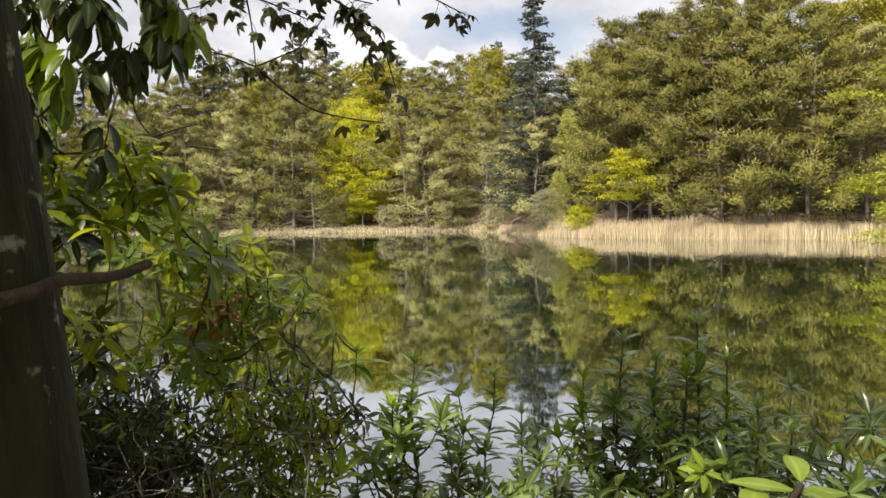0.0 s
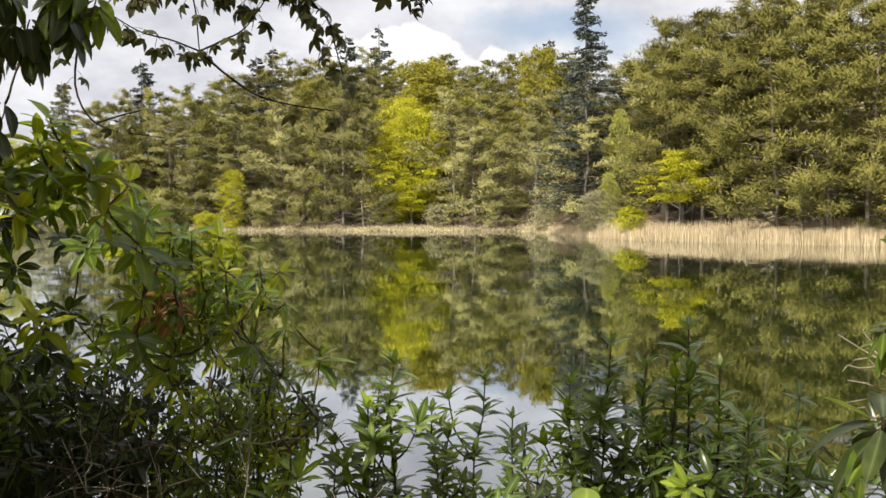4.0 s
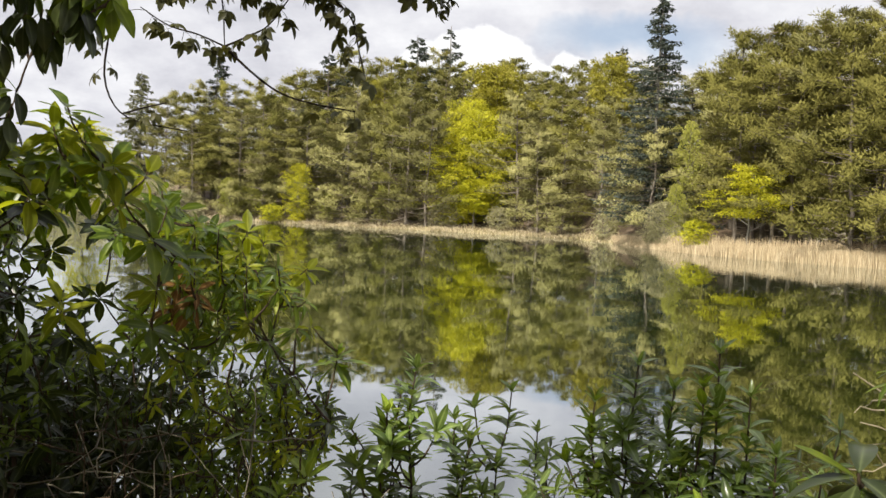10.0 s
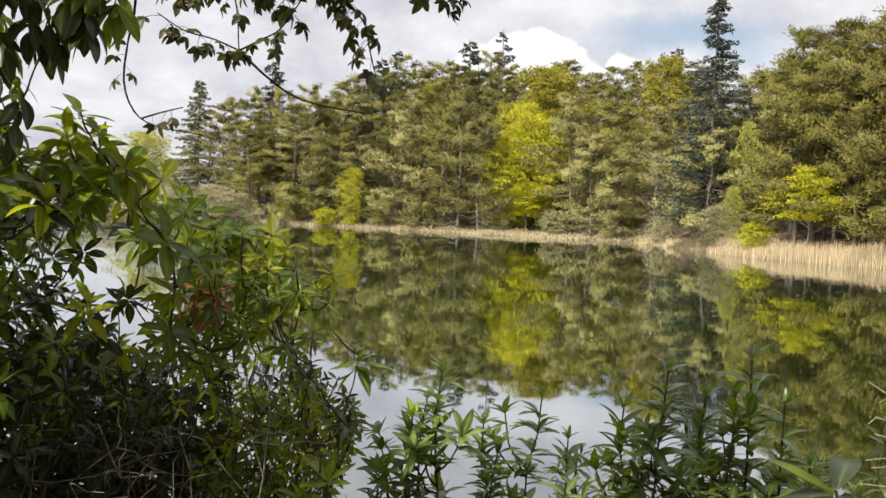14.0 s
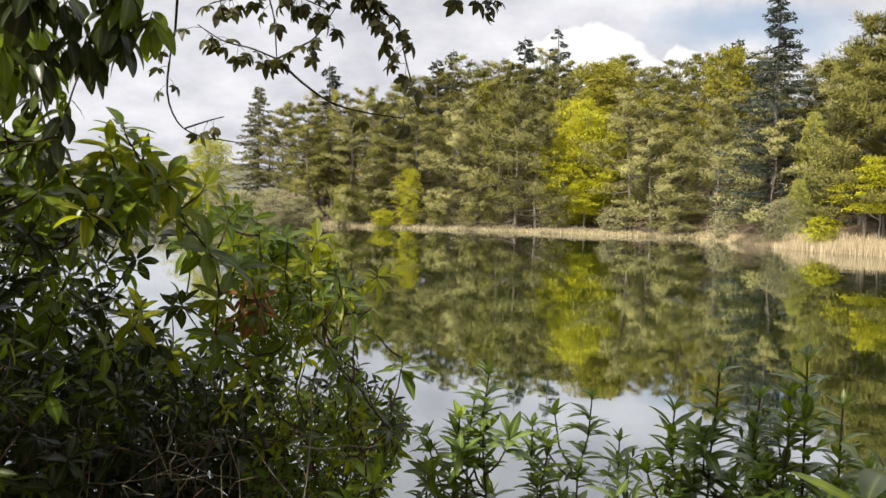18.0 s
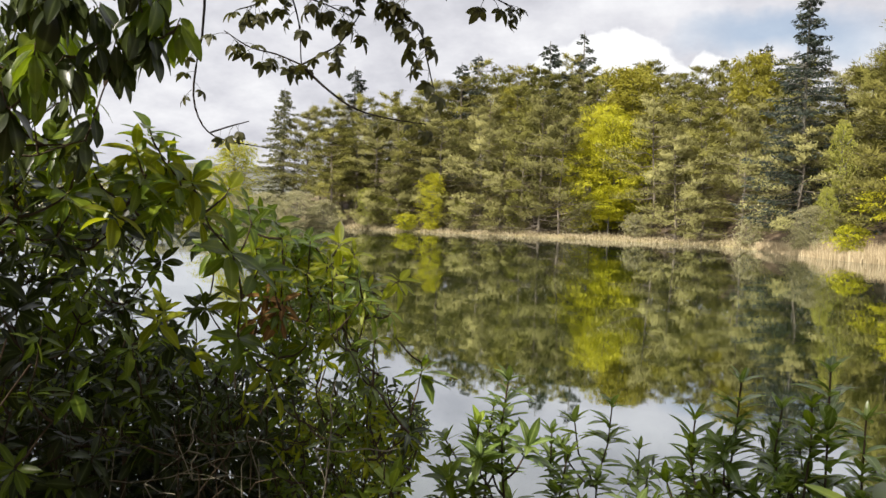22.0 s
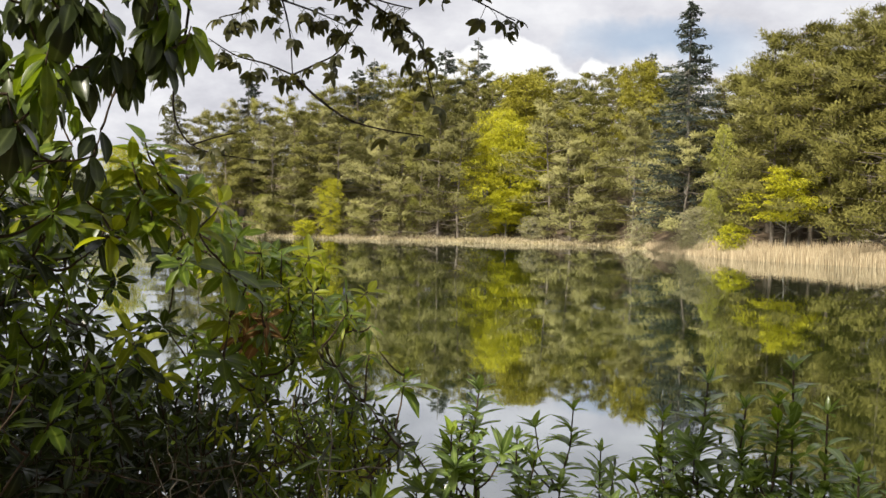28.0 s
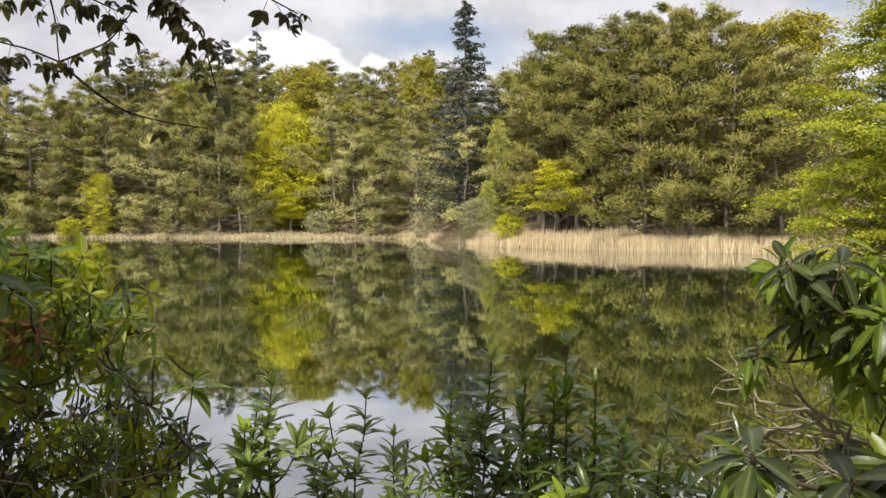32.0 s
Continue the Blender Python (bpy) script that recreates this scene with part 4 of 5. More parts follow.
def bush(name, label, base, tips, rng, hubs, mat, kind="broad", singles=280, thick=0.015, twig="twig", thin=0.0032, droop=0.1):
    """A shrub: stems from its base to the hubs, twigs from there to the tips, and a whorl of leaves on each tip.
    tips: (place, axis, leaf length, leaves, material or None, low, high)."""
    ob = new(name)
    ob.location = base
    o = np.asarray(base, float)
    places = np.array([t[0] for t in tips])
    ends = places[rng.choice(len(places), hubs, replace=False)]
    nodes, owner, woods = [], [], [[] for _ in range(hubs)]
    for h in range(hubs):
        stem = bent(o + rng.normal(0, 0.04, 3) * [1, 1, 0], o + (ends[h] - o) * 0.7, 9, rng, 0.06, -0.05)
        woods[h].append(tube(stem - o, np.linspace(thick, thick * 0.35, 9), 6))
        nodes += list(stem[3:])
        owner += [h] * 6
    # every twig springs from the nearest wood that already stands
    for t in np.argsort(np.linalg.norm(places - o, axis=1)):
        at = np.array(nodes)
        k = int(np.argmin(np.linalg.norm(at - places[t] + [0, 0, 0.05], axis=1)))
        b = bent(at[k], places[t], 6, rng, 0.045, 0.01)
        woods[owner[k]].append(tube(b - o, np.linspace(thin, thin * 0.5, 6), 4))
        nodes += [b[3], b[5]]
        owner += [owner[k]] * 2
    for pieces in woods:
        part("branch", np_mesh("branch", *joined(pieces), M[twig], True), ob)
    order = np.argsort(np.linalg.norm(places - [-0.3, 0.6, 2.57], axis=1))
    rest, made = {}, 0
    for rank in order:
        c, axis, size, count, own, low, high = tips[rank]
        p, d, n = whorl(np.asarray(c) - o, axis, count, rng, low, high)
        d = unit(d - [0, 0, droop])
        sizes = size * rng.uniform(0.75, 1.12, count)
        if made < singles:
            for a, b, e, z in zip(p, d, n, sizes):
                leaf_object(ob, a, b, e, z, leaf_mesh(kind, own or mat, int(rng.integers(6))))
            made += count
        else:
            rest.setdefault(own or mat, []).append((p, d, n, sizes))
    for m, groups in rest.items():
        p, d, n, z = (np.concatenate([g[i] for g in groups]) for i in range(4))
        wide = z * np.where(kind == "narrow", 0.25, np.where(z < 0.06, 0.30, 0.40)) * rng.uniform(0.8, 1.2, len(z))
        me = np_mesh("foliage", *blades(p, d, n, z, wide, rng.uniform(0.05, 0.45, len(z)), 0.12, 4 if z.mean() < 0.06 else 5), M[m], True, rib=True)
        tagged(part("foliage", me, ob), kind="stuff")
    return tagged(ob, label, "bush")


def make_left_rhododendron():
    rng = np.random.default_rng(21)
    tips = []
    # openings in the foliage through which the water shows: a line and a radius
    openings = [((-1.34, 2.40, 2.41), (-0.53, 0.84, -0.09), 0.085), ((-1.22, 2.37, 2.41), (-0.505, 0.86, -0.10), 0.10), ((-1.10, 2.40, 2.40), (-0.46, 0.88, -0.11), 0.075), ((-1.22, 2.55, 2.22), (-0.47, 0.87, -0.16), 0.06)]

    def rim(y, z):
        """How far the bush reaches towards the open water."""
        return np.interp(z + 0.27 * (y - 2.95), [1.6, 1.71, 1.85, 1.95, 2.02, 2.11, 2.25, 2.4], [-0.80, -0.76, -0.71, -0.68, -0.73, -0.88, -0.96, -1.0]) - 0.25 * (y - 2.95) - 0.045

    def clear(p):
        return all(np.linalg.norm(np.cross(np.subtract(p, a), unit(np.array(b)))) > r for a, b, r in openings)

    # the upper whorls, a slope that falls towards the water
    edge_z = lambda x, y: np.interp(y, [1.7, 2.0, 2.4, 2.85, 3.3], [2.66, 2.66, 2.55, 2.40, 2.22]) + 0.10 * np.clip(-1.05 - x, -0.15, 0.8)
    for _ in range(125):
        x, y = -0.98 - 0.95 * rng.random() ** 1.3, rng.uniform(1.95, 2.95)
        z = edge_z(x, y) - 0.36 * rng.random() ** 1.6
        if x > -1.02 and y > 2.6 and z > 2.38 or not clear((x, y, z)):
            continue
        # shade is put into the colour of the whorls farthest left
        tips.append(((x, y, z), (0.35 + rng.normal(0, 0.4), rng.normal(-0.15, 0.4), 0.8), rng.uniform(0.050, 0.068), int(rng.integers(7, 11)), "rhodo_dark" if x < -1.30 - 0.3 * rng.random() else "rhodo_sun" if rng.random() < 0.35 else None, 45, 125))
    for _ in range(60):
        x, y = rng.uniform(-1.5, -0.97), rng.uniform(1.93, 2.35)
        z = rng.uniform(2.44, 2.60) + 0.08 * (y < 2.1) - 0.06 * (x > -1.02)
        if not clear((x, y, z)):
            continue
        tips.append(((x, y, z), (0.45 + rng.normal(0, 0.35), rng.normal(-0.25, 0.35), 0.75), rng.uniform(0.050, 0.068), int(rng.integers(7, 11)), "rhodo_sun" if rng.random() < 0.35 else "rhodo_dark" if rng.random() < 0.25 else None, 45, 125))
    # whorls that close the bush away from the water, mostly in the shade-coloured leaf
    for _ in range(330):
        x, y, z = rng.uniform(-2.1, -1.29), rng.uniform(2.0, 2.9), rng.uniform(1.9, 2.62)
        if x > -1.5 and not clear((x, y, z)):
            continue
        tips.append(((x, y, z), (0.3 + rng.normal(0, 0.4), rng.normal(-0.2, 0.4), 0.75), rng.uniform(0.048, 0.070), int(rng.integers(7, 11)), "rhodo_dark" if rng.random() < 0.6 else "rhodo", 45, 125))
    # bright whorls down the crest of the slope, many with sunlight in their colour
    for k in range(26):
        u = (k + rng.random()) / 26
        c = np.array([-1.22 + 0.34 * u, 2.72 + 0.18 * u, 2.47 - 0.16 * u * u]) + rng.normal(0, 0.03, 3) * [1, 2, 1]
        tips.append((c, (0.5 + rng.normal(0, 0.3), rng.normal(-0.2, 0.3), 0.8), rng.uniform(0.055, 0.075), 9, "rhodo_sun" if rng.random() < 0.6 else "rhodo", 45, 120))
    # the fixed few that stand clear at the rim
    for c, ax, s in (((-1.04, 2.0, 2.70), (0.3, -0.1, 1), 0.068), ((-1.0, 2.09, 2.61), (0.5, -0.2, 0.8), 0.07), ((-0.93, 2.12, 2.47), (0.6, -0.2, 0.7), 0.07), ((-1.03, 2.38, 2.56), (0.4, 0, 0.9), 0.065),
                     ((-1.08, 2.80, 2.43), (0.3, 0.1, 1), 0.06), ((-0.93, 2.5, 2.37), (0.7, 0.1, 0.6), 0.06), ((-0.96, 2.3, 2.42), (0.6, -0.1, 0.7), 0.065)):
        tips.append((c, ax, s, 9, None, 40, 115))
    # thinner foliage in the middle, with the water showing through
    for _ in range(150):
        z = rng.uniform(1.98, 2.36)
        y = rng.uniform(2.35, 3.45)
        x = rim(y, z) - 1.3 * rng.random() ** 1.1
        if math.sin(x * 9.0 + 2.0 * z * 9.0) + math.sin(y * 7.0 - z * 11.0) > 0.75 or not clear((x, y, z)):
            continue
        tips.append(((x, y, z), (0.4 + rng.normal(0, 0.5), rng.normal(-0.1, 0.5), 0.75), rng.uniform(0.040, 0.060), int(rng.integers(7, 10)), "rhodo" if rng.random() < 0.7 else "rhodo_dark", 50, 120))
    # the dark lower mass; leaves away from the water have shade in their colour
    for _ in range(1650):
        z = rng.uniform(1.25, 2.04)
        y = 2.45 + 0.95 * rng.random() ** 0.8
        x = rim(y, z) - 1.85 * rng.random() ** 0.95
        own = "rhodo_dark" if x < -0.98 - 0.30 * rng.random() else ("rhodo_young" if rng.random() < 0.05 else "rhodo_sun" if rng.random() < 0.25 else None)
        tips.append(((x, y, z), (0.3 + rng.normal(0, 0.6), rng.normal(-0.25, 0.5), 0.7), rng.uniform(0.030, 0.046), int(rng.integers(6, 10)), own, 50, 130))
    # small leaves crowd along its edge over the water, some higher ones coloured as sunlit
    for _ in range(400):
        z = rng.uniform(1.45, 2.06)
        y = 2.55 + 0.75 * rng.random()
        x = rim(y, z) - 0.38 * rng.random() ** 1.2
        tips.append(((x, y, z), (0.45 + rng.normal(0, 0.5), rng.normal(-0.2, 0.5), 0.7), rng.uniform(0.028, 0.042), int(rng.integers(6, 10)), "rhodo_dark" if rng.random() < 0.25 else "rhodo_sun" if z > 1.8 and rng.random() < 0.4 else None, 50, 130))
    # its dense far end, down to the water, all in the shade-coloured leaf
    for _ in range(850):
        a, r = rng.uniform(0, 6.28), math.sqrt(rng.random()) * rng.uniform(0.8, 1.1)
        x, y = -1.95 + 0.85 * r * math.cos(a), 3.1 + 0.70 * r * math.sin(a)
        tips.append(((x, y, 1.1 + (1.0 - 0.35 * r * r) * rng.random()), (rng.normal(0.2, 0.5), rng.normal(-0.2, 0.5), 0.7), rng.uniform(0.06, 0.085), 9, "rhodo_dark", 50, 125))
    # an unseen side along the path, added to keep sun off the lower mass
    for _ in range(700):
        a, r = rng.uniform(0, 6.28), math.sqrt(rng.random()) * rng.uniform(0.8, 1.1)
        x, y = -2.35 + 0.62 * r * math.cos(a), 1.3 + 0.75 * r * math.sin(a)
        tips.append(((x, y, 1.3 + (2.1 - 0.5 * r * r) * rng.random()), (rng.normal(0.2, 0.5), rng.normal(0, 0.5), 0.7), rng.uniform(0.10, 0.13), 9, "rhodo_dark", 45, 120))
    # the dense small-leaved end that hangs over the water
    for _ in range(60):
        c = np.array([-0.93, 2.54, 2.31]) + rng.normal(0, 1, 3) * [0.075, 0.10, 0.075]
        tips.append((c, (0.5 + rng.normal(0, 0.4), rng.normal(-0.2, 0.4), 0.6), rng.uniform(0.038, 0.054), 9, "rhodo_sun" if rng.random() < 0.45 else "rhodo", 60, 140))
    # a withered cluster and two young bright rosettes
    for c in ((-1.01, 2.45, 2.345), (-0.98, 2.46, 2.30), (-0.96, 2.43, 2.335), (-1.04, 2.47, 2.29)):
        tips.append((c, (0.3, -0.3, 0.5), 0.058, 9, "rhodo_dead", 70, 150))
    tips.append(((-0.72, 2.58, 1.87), (0.1, -0.2, 1), 0.075, 9, "rhodo_young", 20, 80))
    tips.append(((-0.80, 2.62, 1.80), (0.1, -0.2, 1), 0.06, 8, "rhodo_young", 20, 80))
    tips.append(((-0.675, 2.665, 2.15), (0.05, 0, 1), 0.085, 8, "rhodo", 70, 125))
    tips.append(((-0.675, 2.665, 2.17), (0.05, 0, 1), 0.045, 6, "rhodo", 15, 60))
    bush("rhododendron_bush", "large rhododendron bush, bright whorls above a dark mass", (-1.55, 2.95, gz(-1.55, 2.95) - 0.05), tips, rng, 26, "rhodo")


def make_hanging_rhododendron():
    """The arching limb with hanging leaves close to the trunk."""
    rng = np.random.default_rng(22)
    tips = []
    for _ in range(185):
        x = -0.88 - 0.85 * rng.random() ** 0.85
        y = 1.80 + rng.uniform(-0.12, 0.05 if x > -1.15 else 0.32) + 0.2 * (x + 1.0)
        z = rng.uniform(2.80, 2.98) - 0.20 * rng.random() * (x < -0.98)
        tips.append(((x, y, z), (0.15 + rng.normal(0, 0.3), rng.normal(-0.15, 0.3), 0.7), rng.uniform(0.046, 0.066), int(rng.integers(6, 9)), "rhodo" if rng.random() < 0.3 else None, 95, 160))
    # mostly the darkened leaf copy, with shade put into its colour
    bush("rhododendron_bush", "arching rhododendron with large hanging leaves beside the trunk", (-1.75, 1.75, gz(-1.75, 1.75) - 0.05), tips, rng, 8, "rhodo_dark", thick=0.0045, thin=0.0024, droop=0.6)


def make_right_rhododendron():
    rng = np.random.default_rng(23)
    tips = []

    def at(az, el, d):
        x, y = bearing(az, d)
        return (x, y, EYE[2] + d * math.tan(radians(el)))

    # the hanging clusters of the main limb
    for k in range(150):
        az = 28.8 + 19 * (k + rng.random()) / 150
        el = rng.uniform(max(-10.5, -6.0 - (az - 30) * 1.2), -2.6 + min(0.8, 0.12 * (az - 30)))
        tips.append((at(az, el, rng.uniform(1.1, 1.4)), (rng.normal(-0.15, 0.3), rng.normal(-0.2, 0.3), 0.7), rng.uniform(0.038, 0.056), 9, "rhodo" if rng.random() < 0.75 else None, 60, 145))
    # a small whorl on a bare twig, and a pair low down close to the path
    tips.append((at(27.3, -9.3, 1.2), (-0.2, -0.2, 0.8), 0.048, 10, "rhodo", 80, 140))
    tips.append((at(27.9, -8.6, 1.2), (-0.1, -0.1, 1.0), 0.036, 8, "rhodo_dark", 60, 120))
    for c, s in (((0.055, 1.30, 2.350), 0.068), ((0.15, 1.29, 2.325), 0.066), ((0.22, 1.31, 2.335), 0.066)):
        tips.append((c, (-0.1, -0.2, 1), s, 10, None, 66, 125))
        tips.append((np.add(c, [0.012, 0.02, -0.01]), (0.1, -0.2, 1), s * 0.9, 8, "rhodo", 70, 125))
    for _ in range(60):
        tips.append(((rng.uniform(0.36, 0.85), rng.uniform(1.35, 1.9), rng.uniform(1.7, 2.25)), (rng.normal(0, 0.4), rng.normal(-0.2, 0.4), 0.8), 0.060, 9, "rhodo" if rng.random() < 0.5 else None, 60, 130))
    bush("rhododendron_bush", "glossy rhododendron with drooping leaves on the bank", (0.62, 1.6, gz(0.62, 1.6) - 0.05), tips, rng, 12, "rhodo_dark", "slim", thick=0.009, thin=0.0028, droop=0.25)


def make_front_rhododendron():
    """Low growth all along the foot of the bank."""
    rng = np.random.default_rng(24)
    for k, (x0, x1, n) in enumerate(((-0.40, -0.2, 34), (-0.2, 0.35, 120), (0.35, 1.0, 130), (1.0, 1.9, 70))):
        tips = []
        for _ in range(n):
            x = rng.uniform(x0, x1)
            z = 1.83 - 0.55 * rng.random() ** 1.3 - (0.18 if x < -0.2 else 0) + 0.06 * math.sin(x * 9)
            tips.append(((x, rng.uniform(2.55, 3.4), z), (rng.normal(0, 0.4), rng.normal(-0.1, 0.4), 0.9), rng.uniform(0.055, 0.09), int(rng.integers(7, 11)), "rhodo_young" if rng.random() < 0.06 else ("rhodo_dark" if rng.random() < 0.3 else None), 35, 110))
        xm = (x0 + x1) / 2
        bush("rhododendron_bush", "low rhododendron shrub with narrow leaves at the water", (xm, 3.05, gz(xm, 3.05) - 0.05), tips, rng, 6, "rhodo_shoot", "narrow", singles=140, thick=0.009)
    # near, broad and bright leaves low at the right of the starting place
    tips = [((-0.36 + 0.05 * i, 0.99 + 0.03 * (i % 3), 2.350 - 0.012 * (i % 2)), (0.05, -0.15, 1), 0.046, 8, "rhodo_young", 72, 115) for i in range(3)]
    bush("rhododendron_bush", "bright young rhododendron whorls just below the path", (-0.1, 1.35, gz(-0.1, 1.35) - 0.05), tips, rng, 2, "rhodo_young", thick=0.007)


SHOOTS = [
    # x, y, height of the tip, leaf length, leaves, young tip
    (-0.585, 2.99, 1.94, 0.075, 24, 1), (-0.511, 3.06, 2.06, 0.085, 46, 0), (-0.56, 3.10, 1.97, 0.07, 26, 0), (-0.40, 3.30, 1.85, 0.075, 34, 0), (-0.34, 3.26, 1.80, 0.07, 30, 1),
    (-0.215, 3.42, 1.93, 0.08, 50, 0), (-0.12, 3.40, 1.80, 0.075, 34, 0), (0.14, 2.98, 2.13, 0.085, 48, 0), (0.03, 3.05, 2.0, 0.08, 40, 0), (0.09, 3.02, 1.95, 0.075, 40, 0), (0.25, 3.0, 2.06, 0.08, 44, 0),
    (0.345, 2.90, 2.19, 0.085, 52, 0), (0.30, 2.87, 2.10, 0.075, 30, 0), (0.43, 2.88, 2.08, 0.08, 38, 0), (0.455, 2.72, 1.97, 0.07, 34, 0), (0.62, 2.85, 1.86, 0.075, 34, 0), (0.75, 2.8, 1.80, 0.075, 30, 0),
    (-0.70, 3.1, 1.74, 0.07, 26, 1), (0.95, 2.9, 1.78, 0.075, 30, 0),
]


def make_shoots():
    """Upright shoots: each year's growth ends in a loose whorl, with single leaves between."""
    for i, (x, y, top, size, count, young) in enumerate(SHOOTS):
        rng = np.random.default_rng(60 + i)
        ob = new("rhododendron_shoot")
        z0 = gz(x, y) - 0.03
        ob.location = (x, y, z0)
        h = top - z0
        p = bent((rng.normal(0, 0.05), rng.normal(0, 0.05), 0), (0, 0, h), 12, rng, 0.03)
        part("stem", np_mesh("stem", *tube(p, np.linspace(0.006, 0.0026, 12), 6), M["twig"], True), ob)
        main = "rhodo" if i % 4 == 0 else "rhodo_shoot"

        def leaf_at(c, a, tilt, length, mat, axis=(0, 0, 1)):
            axis = unit(np.asarray(axis, float))
            side = unit(np.cross(axis, [0.3, 0.9, 0.2]))
            out = math.cos(a) * side + math.sin(a) * np.cross(axis, side)
            d = math.sin(tilt) * out + math.cos(tilt) * axis
            leaf_object(ob, c, d, math.sin(tilt) * axis - math.cos(tilt) * out, length, leaf_mesh("narrow", mat, int(rng.integers(6))))

        # the years' whorls down the stem, then the single leaves
        years = [0.0, 0.05, rng.uniform(0.09, 0.12), rng.uniform(0.16, 0.20), rng.uniform(0.24, 0.30), rng.uniform(0.35, 0.43)]
        for j, down in enumerate(years):
            n = (7, 6, 9, 10, 11, 11)[j]
            for k in range(n):
                z = h - down * min(1.0, h / 0.9) - (0.004 if j == 0 else rng.uniform(0, 0.045))
                tilt = radians(20 + 6.5 * k + rng.normal(0, 8)) if j == 0 else radians(rng.normal(52 + 5 * j, 13))
                length = size * (rng.uniform(0.6, 0.85) if j == 0 else rng.uniform(0.8, 1.25))
                leaf_at(along(p, z), k * 2.4 + rng.normal(0, 0.3) + j, tilt, length, "rhodo_young" if young and j == 0 else main)
        for k in range(count // 2 + 12):
            z = h - 0.03 - 0.5 * h * rng.random()
            leaf_at(along(p, z), rng.uniform(0, 6.28), radians(rng.normal(55, 16)), size * rng.uniform(0.6, 1.15), main)
        # side stems from lower down, each ending in a whorl of its own
        for k in range(4):
            z = h * rng.uniform(0.45, 0.80)
            c = along(p, z)
            a = rng.uniform(0, 6.28)
            reach, rise = rng.uniform(0.07, 0.17), rng.uniform(0.06, 0.20)
            e = c + np.array([math.cos(a) * reach, math.sin(a) * reach, rise])
            if e[2] > h - 0.07:
                e[2] = h - 0.07
            part("side_stem", np_mesh("side_stem", *tube(bent(c, e, 6, rng, 0.10, 0.03), np.linspace(0.004, 0.0025, 6), 5), M["twig"], True), ob)
            way = (math.cos(a) * 0.5, math.sin(a) * 0.5, 1)
            for j in range(13):
                up = 0.0 if j < 8 else rng.uniform(0.02, 0.07)
                leaf_at(e - up * unit(np.array(way)), j * 2.4 + rng.normal(0, 0.3), radians(25 + 5.5 * j + rng.normal(0, 10)), size * rng.uniform(0.7, 1.15), "rhodo_young" if young and k == 0 else main, way)
        tagged(ob, "upright rhododendron shoot with " + ("a bright young tip" if young else "narrow dark green leaves"), "shrub shoot", "shoots above the water")


PALM = {}


def palmate_mesh(which):
    """A young five-lobed sycamore leaf on its stalk, hanging a little."""
    if which not in PALM:
        rng = np.random.default_rng(which + 7)
        a = np.radians([-115, -58, 0, 58, 115]) + rng.normal(0, 0.1, 5)
        d = np.stack([np.cos(a), np.sin(a), -0.25 + rng.normal(0, 0.2, 5)], -1)
        n = np.stack([0.2 * np.cos(a), 0.2 * np.sin(a), np.ones(5)], -1) + rng.normal(0, 0.15, (5, 3))
        v, f = blades(np.tile([[0.8, 0, -0.05]], (5, 1)), d, n, np.array([0.42, 0.62, 0.76, 0.62, 0.42]), np.array([0.25, 0.33, 0.37, 0.33, 0.25]), rng.uniform(0.1, 0.5, 5), 0.15, 6, 0.9)
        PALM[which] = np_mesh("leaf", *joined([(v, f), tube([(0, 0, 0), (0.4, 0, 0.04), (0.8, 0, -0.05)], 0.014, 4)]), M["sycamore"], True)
    return PALM[which]


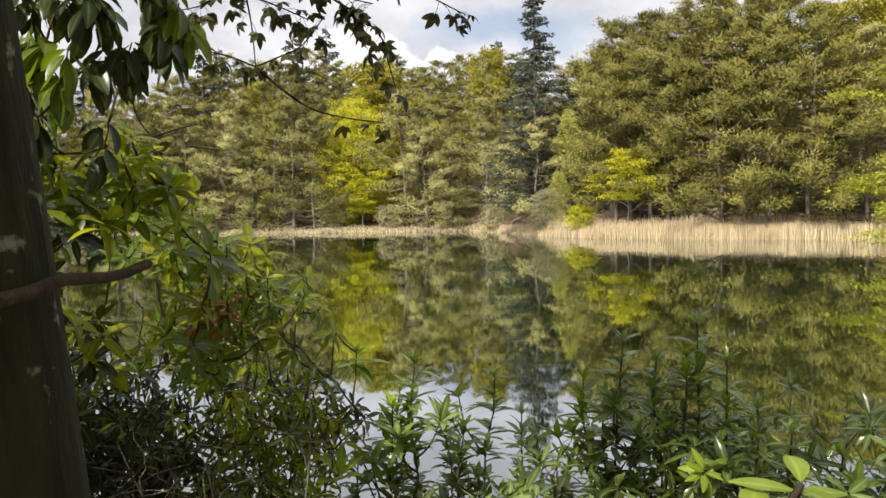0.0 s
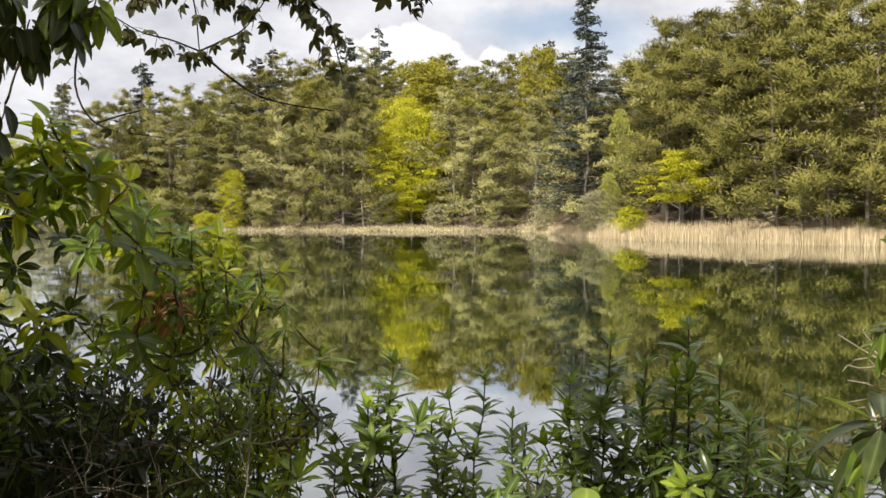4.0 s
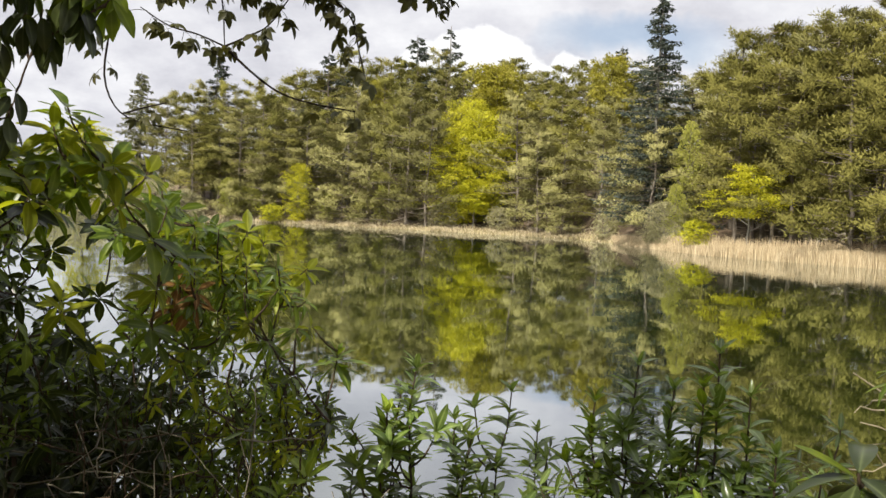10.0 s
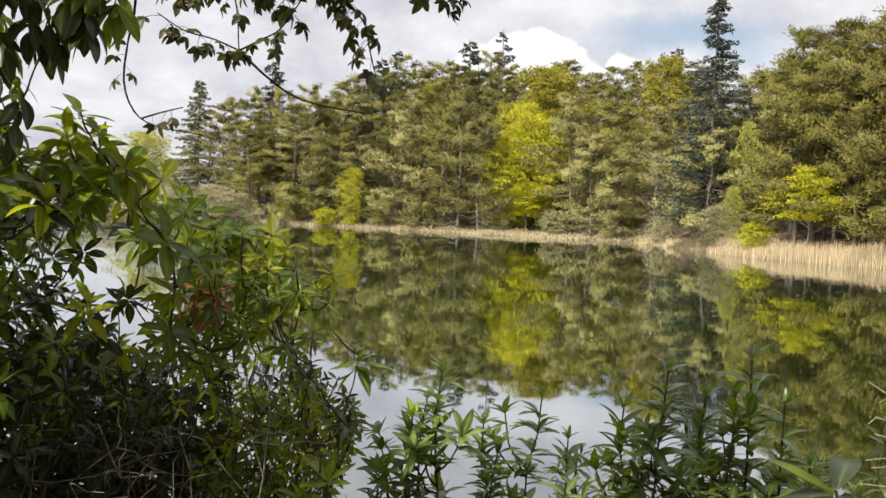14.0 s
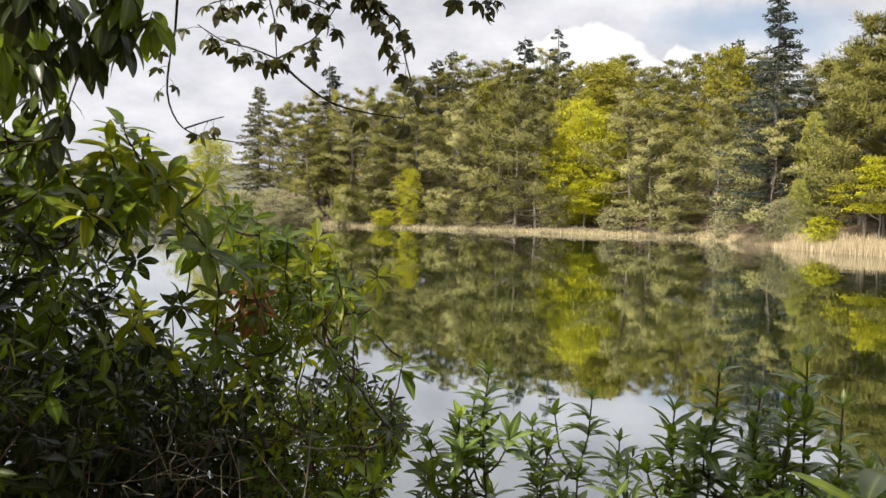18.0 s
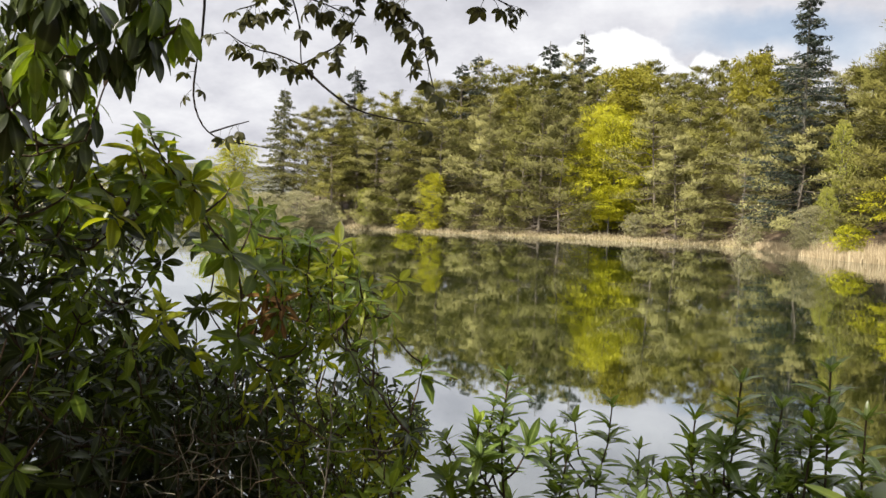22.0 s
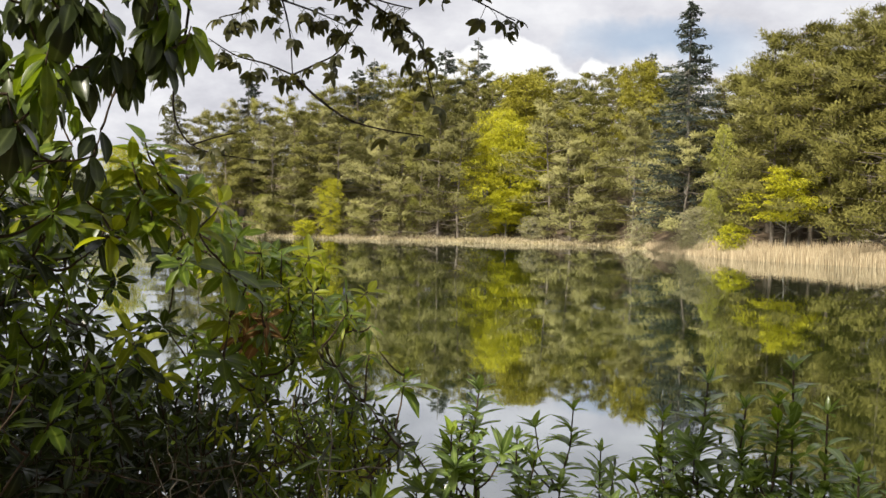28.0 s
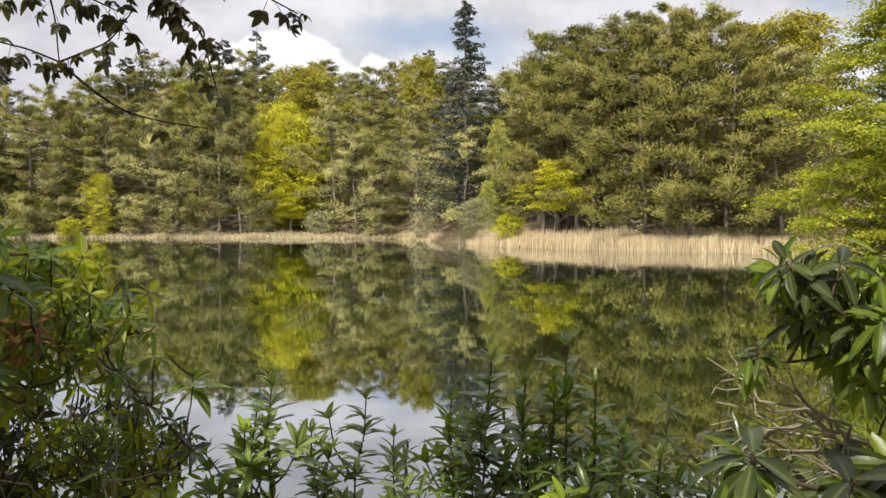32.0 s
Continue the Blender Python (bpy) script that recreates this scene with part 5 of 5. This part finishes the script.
def make_sycamore():
    """The tree beside the path: its trunk, an unseen crown added overhead for shade, and a low branch that hangs into
    view.
    """
    rng = np.random.default_rng(31)
    ob = new("sycamore_tree")
    o = np.array([-0.908, 1.175, gz(-0.908, 1.175) - 0.1])
    ob.location = o
    line = spline([(0.12, 0.0, 0), (0.022, 0.0, 1.2), (-0.085, 0.0, 2.2), (-0.2, -0.25, 4.0), (-0.3, -0.7, 6.0), (-0.2, -1.0, 8.2)], 28)
    rad = np.interp(line[:, 2], [0, 0.3, 2.5, 5, 8.2], [0.125, 0.085, 0.072, 0.06, 0.025])
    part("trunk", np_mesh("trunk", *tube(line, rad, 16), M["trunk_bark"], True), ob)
    # a broken stub that crosses the view
    stub = spline([(-0.03, -0.05, 1.625), (0.03, -0.085, 1.612), (0.055, -0.04, 1.614), (0.072, -0.01, 1.622), (0.10, 0.035, 1.621), (0.12, 0.07, 1.630)], 14)
    part("dead_limb", np_mesh("dead_limb", *tube(stub, np.linspace(0.0075, 0.0045, 14), 7), M["twig"], True), ob, "broken dead limb with lichen")
    pos, d, nn = [], [], []
    for k in range(120):
        z = rng.uniform(3.4, 8.0)
        c = along(line, z)
        a = k * 2.4
        r = rng.uniform(1.0, 4.2) * math.sin(math.pi * (0.2 + 0.7 * (z - 3.4) / 4.6))
        e = c + np.array([math.cos(a) * r - 0.35 * r, math.sin(a) * r * 0.8 - 0.3 * r, rng.uniform(0.5, 1.4)])
        b = bent(c, e, 7, rng, 0.08)
        part("limb", np_mesh("limb", *tube(b, np.linspace(0.03, 0.006, 7), 5), M["trunk_bark"], True), ob)
        m = 240
        q = np.stack([np.interp(rng.uniform(0.3, 1, m), np.linspace(0, 1, 7), b[:, i]) for i in range(3)], -1) * 0 + e + rng.normal(0, 0.55, (m, 3)) * [1, 1, 0.45]
        q[:, 2] = np.maximum(q[:, 2], 2.9)
        pos.append(q)
        d.append(rng.normal(0, 1, (m, 3)) + [0, 0, -0.4])
        nn.append(rng.normal(0, 0.6, (m, 3)) + [0, 0, 1])
    pos, d, nn = np.concatenate(pos), np.concatenate(d), np.concatenate(nn)
    # gaps cut in the unseen crown along the sun's way light the bushes in patches
    sunny = pos[:, 0] + o[0] > -0.1
    for c, wide in (((-0.92, 2.50, 2.32), 0.52), ((-1.02, 2.03, 2.60), 0.50), ((-0.80, 2.9, 1.9), 0.50), ((-1.45, 2.3, 2.4), 0.16)):
        sunny |= np.linalg.norm(np.cross(pos + o - c, np.array(SUN_TO)), axis=1) < wide
    for x, y, z, wx, wz in ((0.15, 2.8, 1.85, 1.1, 0.6), (0.45, 1.5, 2.3, 0.8, 0.6)):
        shaft = pos + o - np.array(SUN_TO) * ((pos[:, 1:2] + o[1] - y) / SUN_TO.y)
        sunny |= (np.abs(shaft[:, 0] - x) < wx) & (np.abs(shaft[:, 2] - z) < wz) & (rng.random(len(pos)) < 0.96)
    pos, d, nn = pos[~sunny], d[~sunny], nn[~sunny]
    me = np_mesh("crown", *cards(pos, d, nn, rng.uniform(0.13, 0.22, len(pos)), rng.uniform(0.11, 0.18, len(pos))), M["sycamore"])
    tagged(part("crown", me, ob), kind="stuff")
    # the hanging branch: stems and twigs, each with its leaves
    stems = [
        [(-0.90, 1.70, 3.55), (-0.875, 2.05, 3.15), (-0.862, 2.24, 2.98), (-0.854, 2.263, 2.863)],
        [(-0.854, 2.263, 2.863), (-0.80, 2.27, 2.815), (-0.74, 2.28, 2.775), (-0.67, 2.28, 2.755), (-0.58, 2.28, 2.742)],
        [(-0.854, 2.263, 2.863), (-0.80, 2.24, 2.88), (-0.75, 2.22, 2.90), (-0.70, 2.20, 2.955)],
        [(-0.95, 1.8, 3.5), (-0.82, 2.1, 3.13), (-0.72, 2.2, 3.02), (-0.64, 2.23, 2.97), (-0.585, 2.235, 2.92), (-0.57, 2.236, 2.865), (-0.555, 2.236, 2.81)],
        [(-1.05, 1.85, 3.4), (-1.04, 2.15, 3.08), (-1.075, 2.24, 2.95), (-1.11, 2.28, 2.89), (-1.125, 2.29, 2.80), (-1.10, 2.29, 2.735), (-1.05, 2.29, 2.705), (-0.94, 2.29, 2.688)],
        [(-0.854, 2.263, 2.863), (-0.91, 2.26, 2.885), (-0.97, 2.25, 2.90), (-1.03, 2.25, 2.935)],
        [(-1.08, 2.29, 2.72), (-1.03, 2.29, 2.735), (-0.985, 2.285, 2.745)],
        [(-0.80, 1.95, 3.25), (-0.62, 2.2, 3.08), (-0.50, 2.25, 3.02), (-0.43, 2.26, 2.985), (-0.40, 2.26, 2.97)],
        [(-0.82, 2.1, 3.13), (-0.88, 2.2, 3.05), (-0.95, 2.26, 3.0), (-1.02, 2.28, 2.985)],
        [(-0.86, 2.2, 3.0), (-0.80, 2.24, 2.985), (-0.74, 2.25, 2.96)],
        [(-0.72, 2.2, 3.02), (-0.66, 2.22, 3.0), (-0.60, 2.22, 2.985)],
    ]
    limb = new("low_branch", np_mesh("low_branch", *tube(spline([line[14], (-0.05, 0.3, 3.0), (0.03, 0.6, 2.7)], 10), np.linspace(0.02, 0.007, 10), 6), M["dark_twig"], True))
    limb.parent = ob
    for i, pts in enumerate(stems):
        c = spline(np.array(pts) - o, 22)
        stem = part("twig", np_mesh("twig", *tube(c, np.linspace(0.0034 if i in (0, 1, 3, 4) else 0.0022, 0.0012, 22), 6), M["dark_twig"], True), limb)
        n = {0: 6, 1: 12, 2: 14, 3: 30, 4: 16, 5: 14, 6: 4, 7: 12, 8: 20, 9: 15, 10: 15}[i]
        for k in range(n):
            u = rng.uniform(0.05 if i not in (0, 4) else 0.2, 1.0) ** 0.8
            if i == 1 and 0.1 < u < 0.7:
                continue
            if i == 4 and u > 0.55:
                continue
            q = np.array([np.interp(u, np.linspace(0, 1, 22), c[:, j]) for j in range(3)])
            a = rng.uniform(0, 6.28)
            way = (math.cos(a), 0.5 * math.sin(a), rng.uniform(-1.3, 0.0))
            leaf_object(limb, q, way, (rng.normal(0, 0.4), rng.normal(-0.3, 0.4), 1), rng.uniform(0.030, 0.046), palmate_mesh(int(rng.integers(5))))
    tagged(ob, "dark sycamore trunk with a low branch in young leaf", "tree")


def make_dry_twigs():
    """A tangle of bare pale twigs beside the drooping rhododendron."""
    rng = np.random.default_rng(33)
    ob = new("dead_shrub")
    o = np.array([0.72, 1.86, gz(0.72, 1.86) - 0.03])
    ob.location = o
    for k in range(9):
        a = np.array([0.56, 1.80, 2.12]) + rng.normal(0, 0.05, 3)
        e = np.array([rng.uniform(0.24, 0.44), rng.uniform(1.64, 1.85), rng.uniform(2.22, 2.35)])
        b = np.vstack([[o + rng.normal(0, 0.02, 3) * [1, 1, 0]], bent(a, e, 8, rng, 0.10)])
        pieces = [tube(b - o, np.linspace(0.0042, 0.0011, 9), 5)]
        for _ in range(9):
            j = int(rng.integers(2, 8))
            t = b[j] + np.array([rng.normal(-0.03, 0.05), rng.normal(0, 0.06), rng.normal(0.005, 0.04)])
            pieces.append(tube(bent(b[j], t, 5, rng, 0.16) - o, np.linspace(0.0017, 0.0008, 5), 4))
        part("twig", np_mesh("twig", *joined(pieces), M["dry_twig"], True), ob)
    tagged(ob, "tangle of bare pale dead twigs beside the rhododendron", "shrub")


make_left_rhododendron()
make_hanging_rhododendron()
make_right_rhododendron()
make_front_rhododendron()
make_shoots()
make_sycamore()
make_dry_twigs()


def make_inner_twigs():
    """Pale bare stems that show in the dark of the big rhododendron."""
    rng = np.random.default_rng(36)
    for k in range(4):
        x0 = -1.62 + 0.24 * k
        ob = new("bare_shrub")
        o = np.array([x0, 2.42, gz(x0, 2.42) - 0.03])
        ob.location = o
        for _ in range(5):
            e = np.array([x0 + rng.uniform(-0.2, 0.35), rng.uniform(2.2, 2.42), rng.uniform(1.85, 2.16)])
            b = bent(o, e, 10, rng, 0.10, -0.15)
            pieces = [tube(b - o, np.linspace(0.0030, 0.0010, 10), 5)]
            for _ in range(7):
                j = int(rng.integers(4, 9))
                pieces.append(tube(bent(b[j], b[j] + rng.normal(0, 0.10, 3) + [0.05, 0, 0.05], 5, rng, 0.15) - o, np.linspace(0.0020, 0.0009, 5), 4))
            part("stem", np_mesh("stem", *joined(pieces), M["dead_wood" if k % 2 else "twig"], True), ob)
        tagged(ob, "bare dead stems inside the rhododendron", "shrub", "dead stems")


make_inner_twigs()
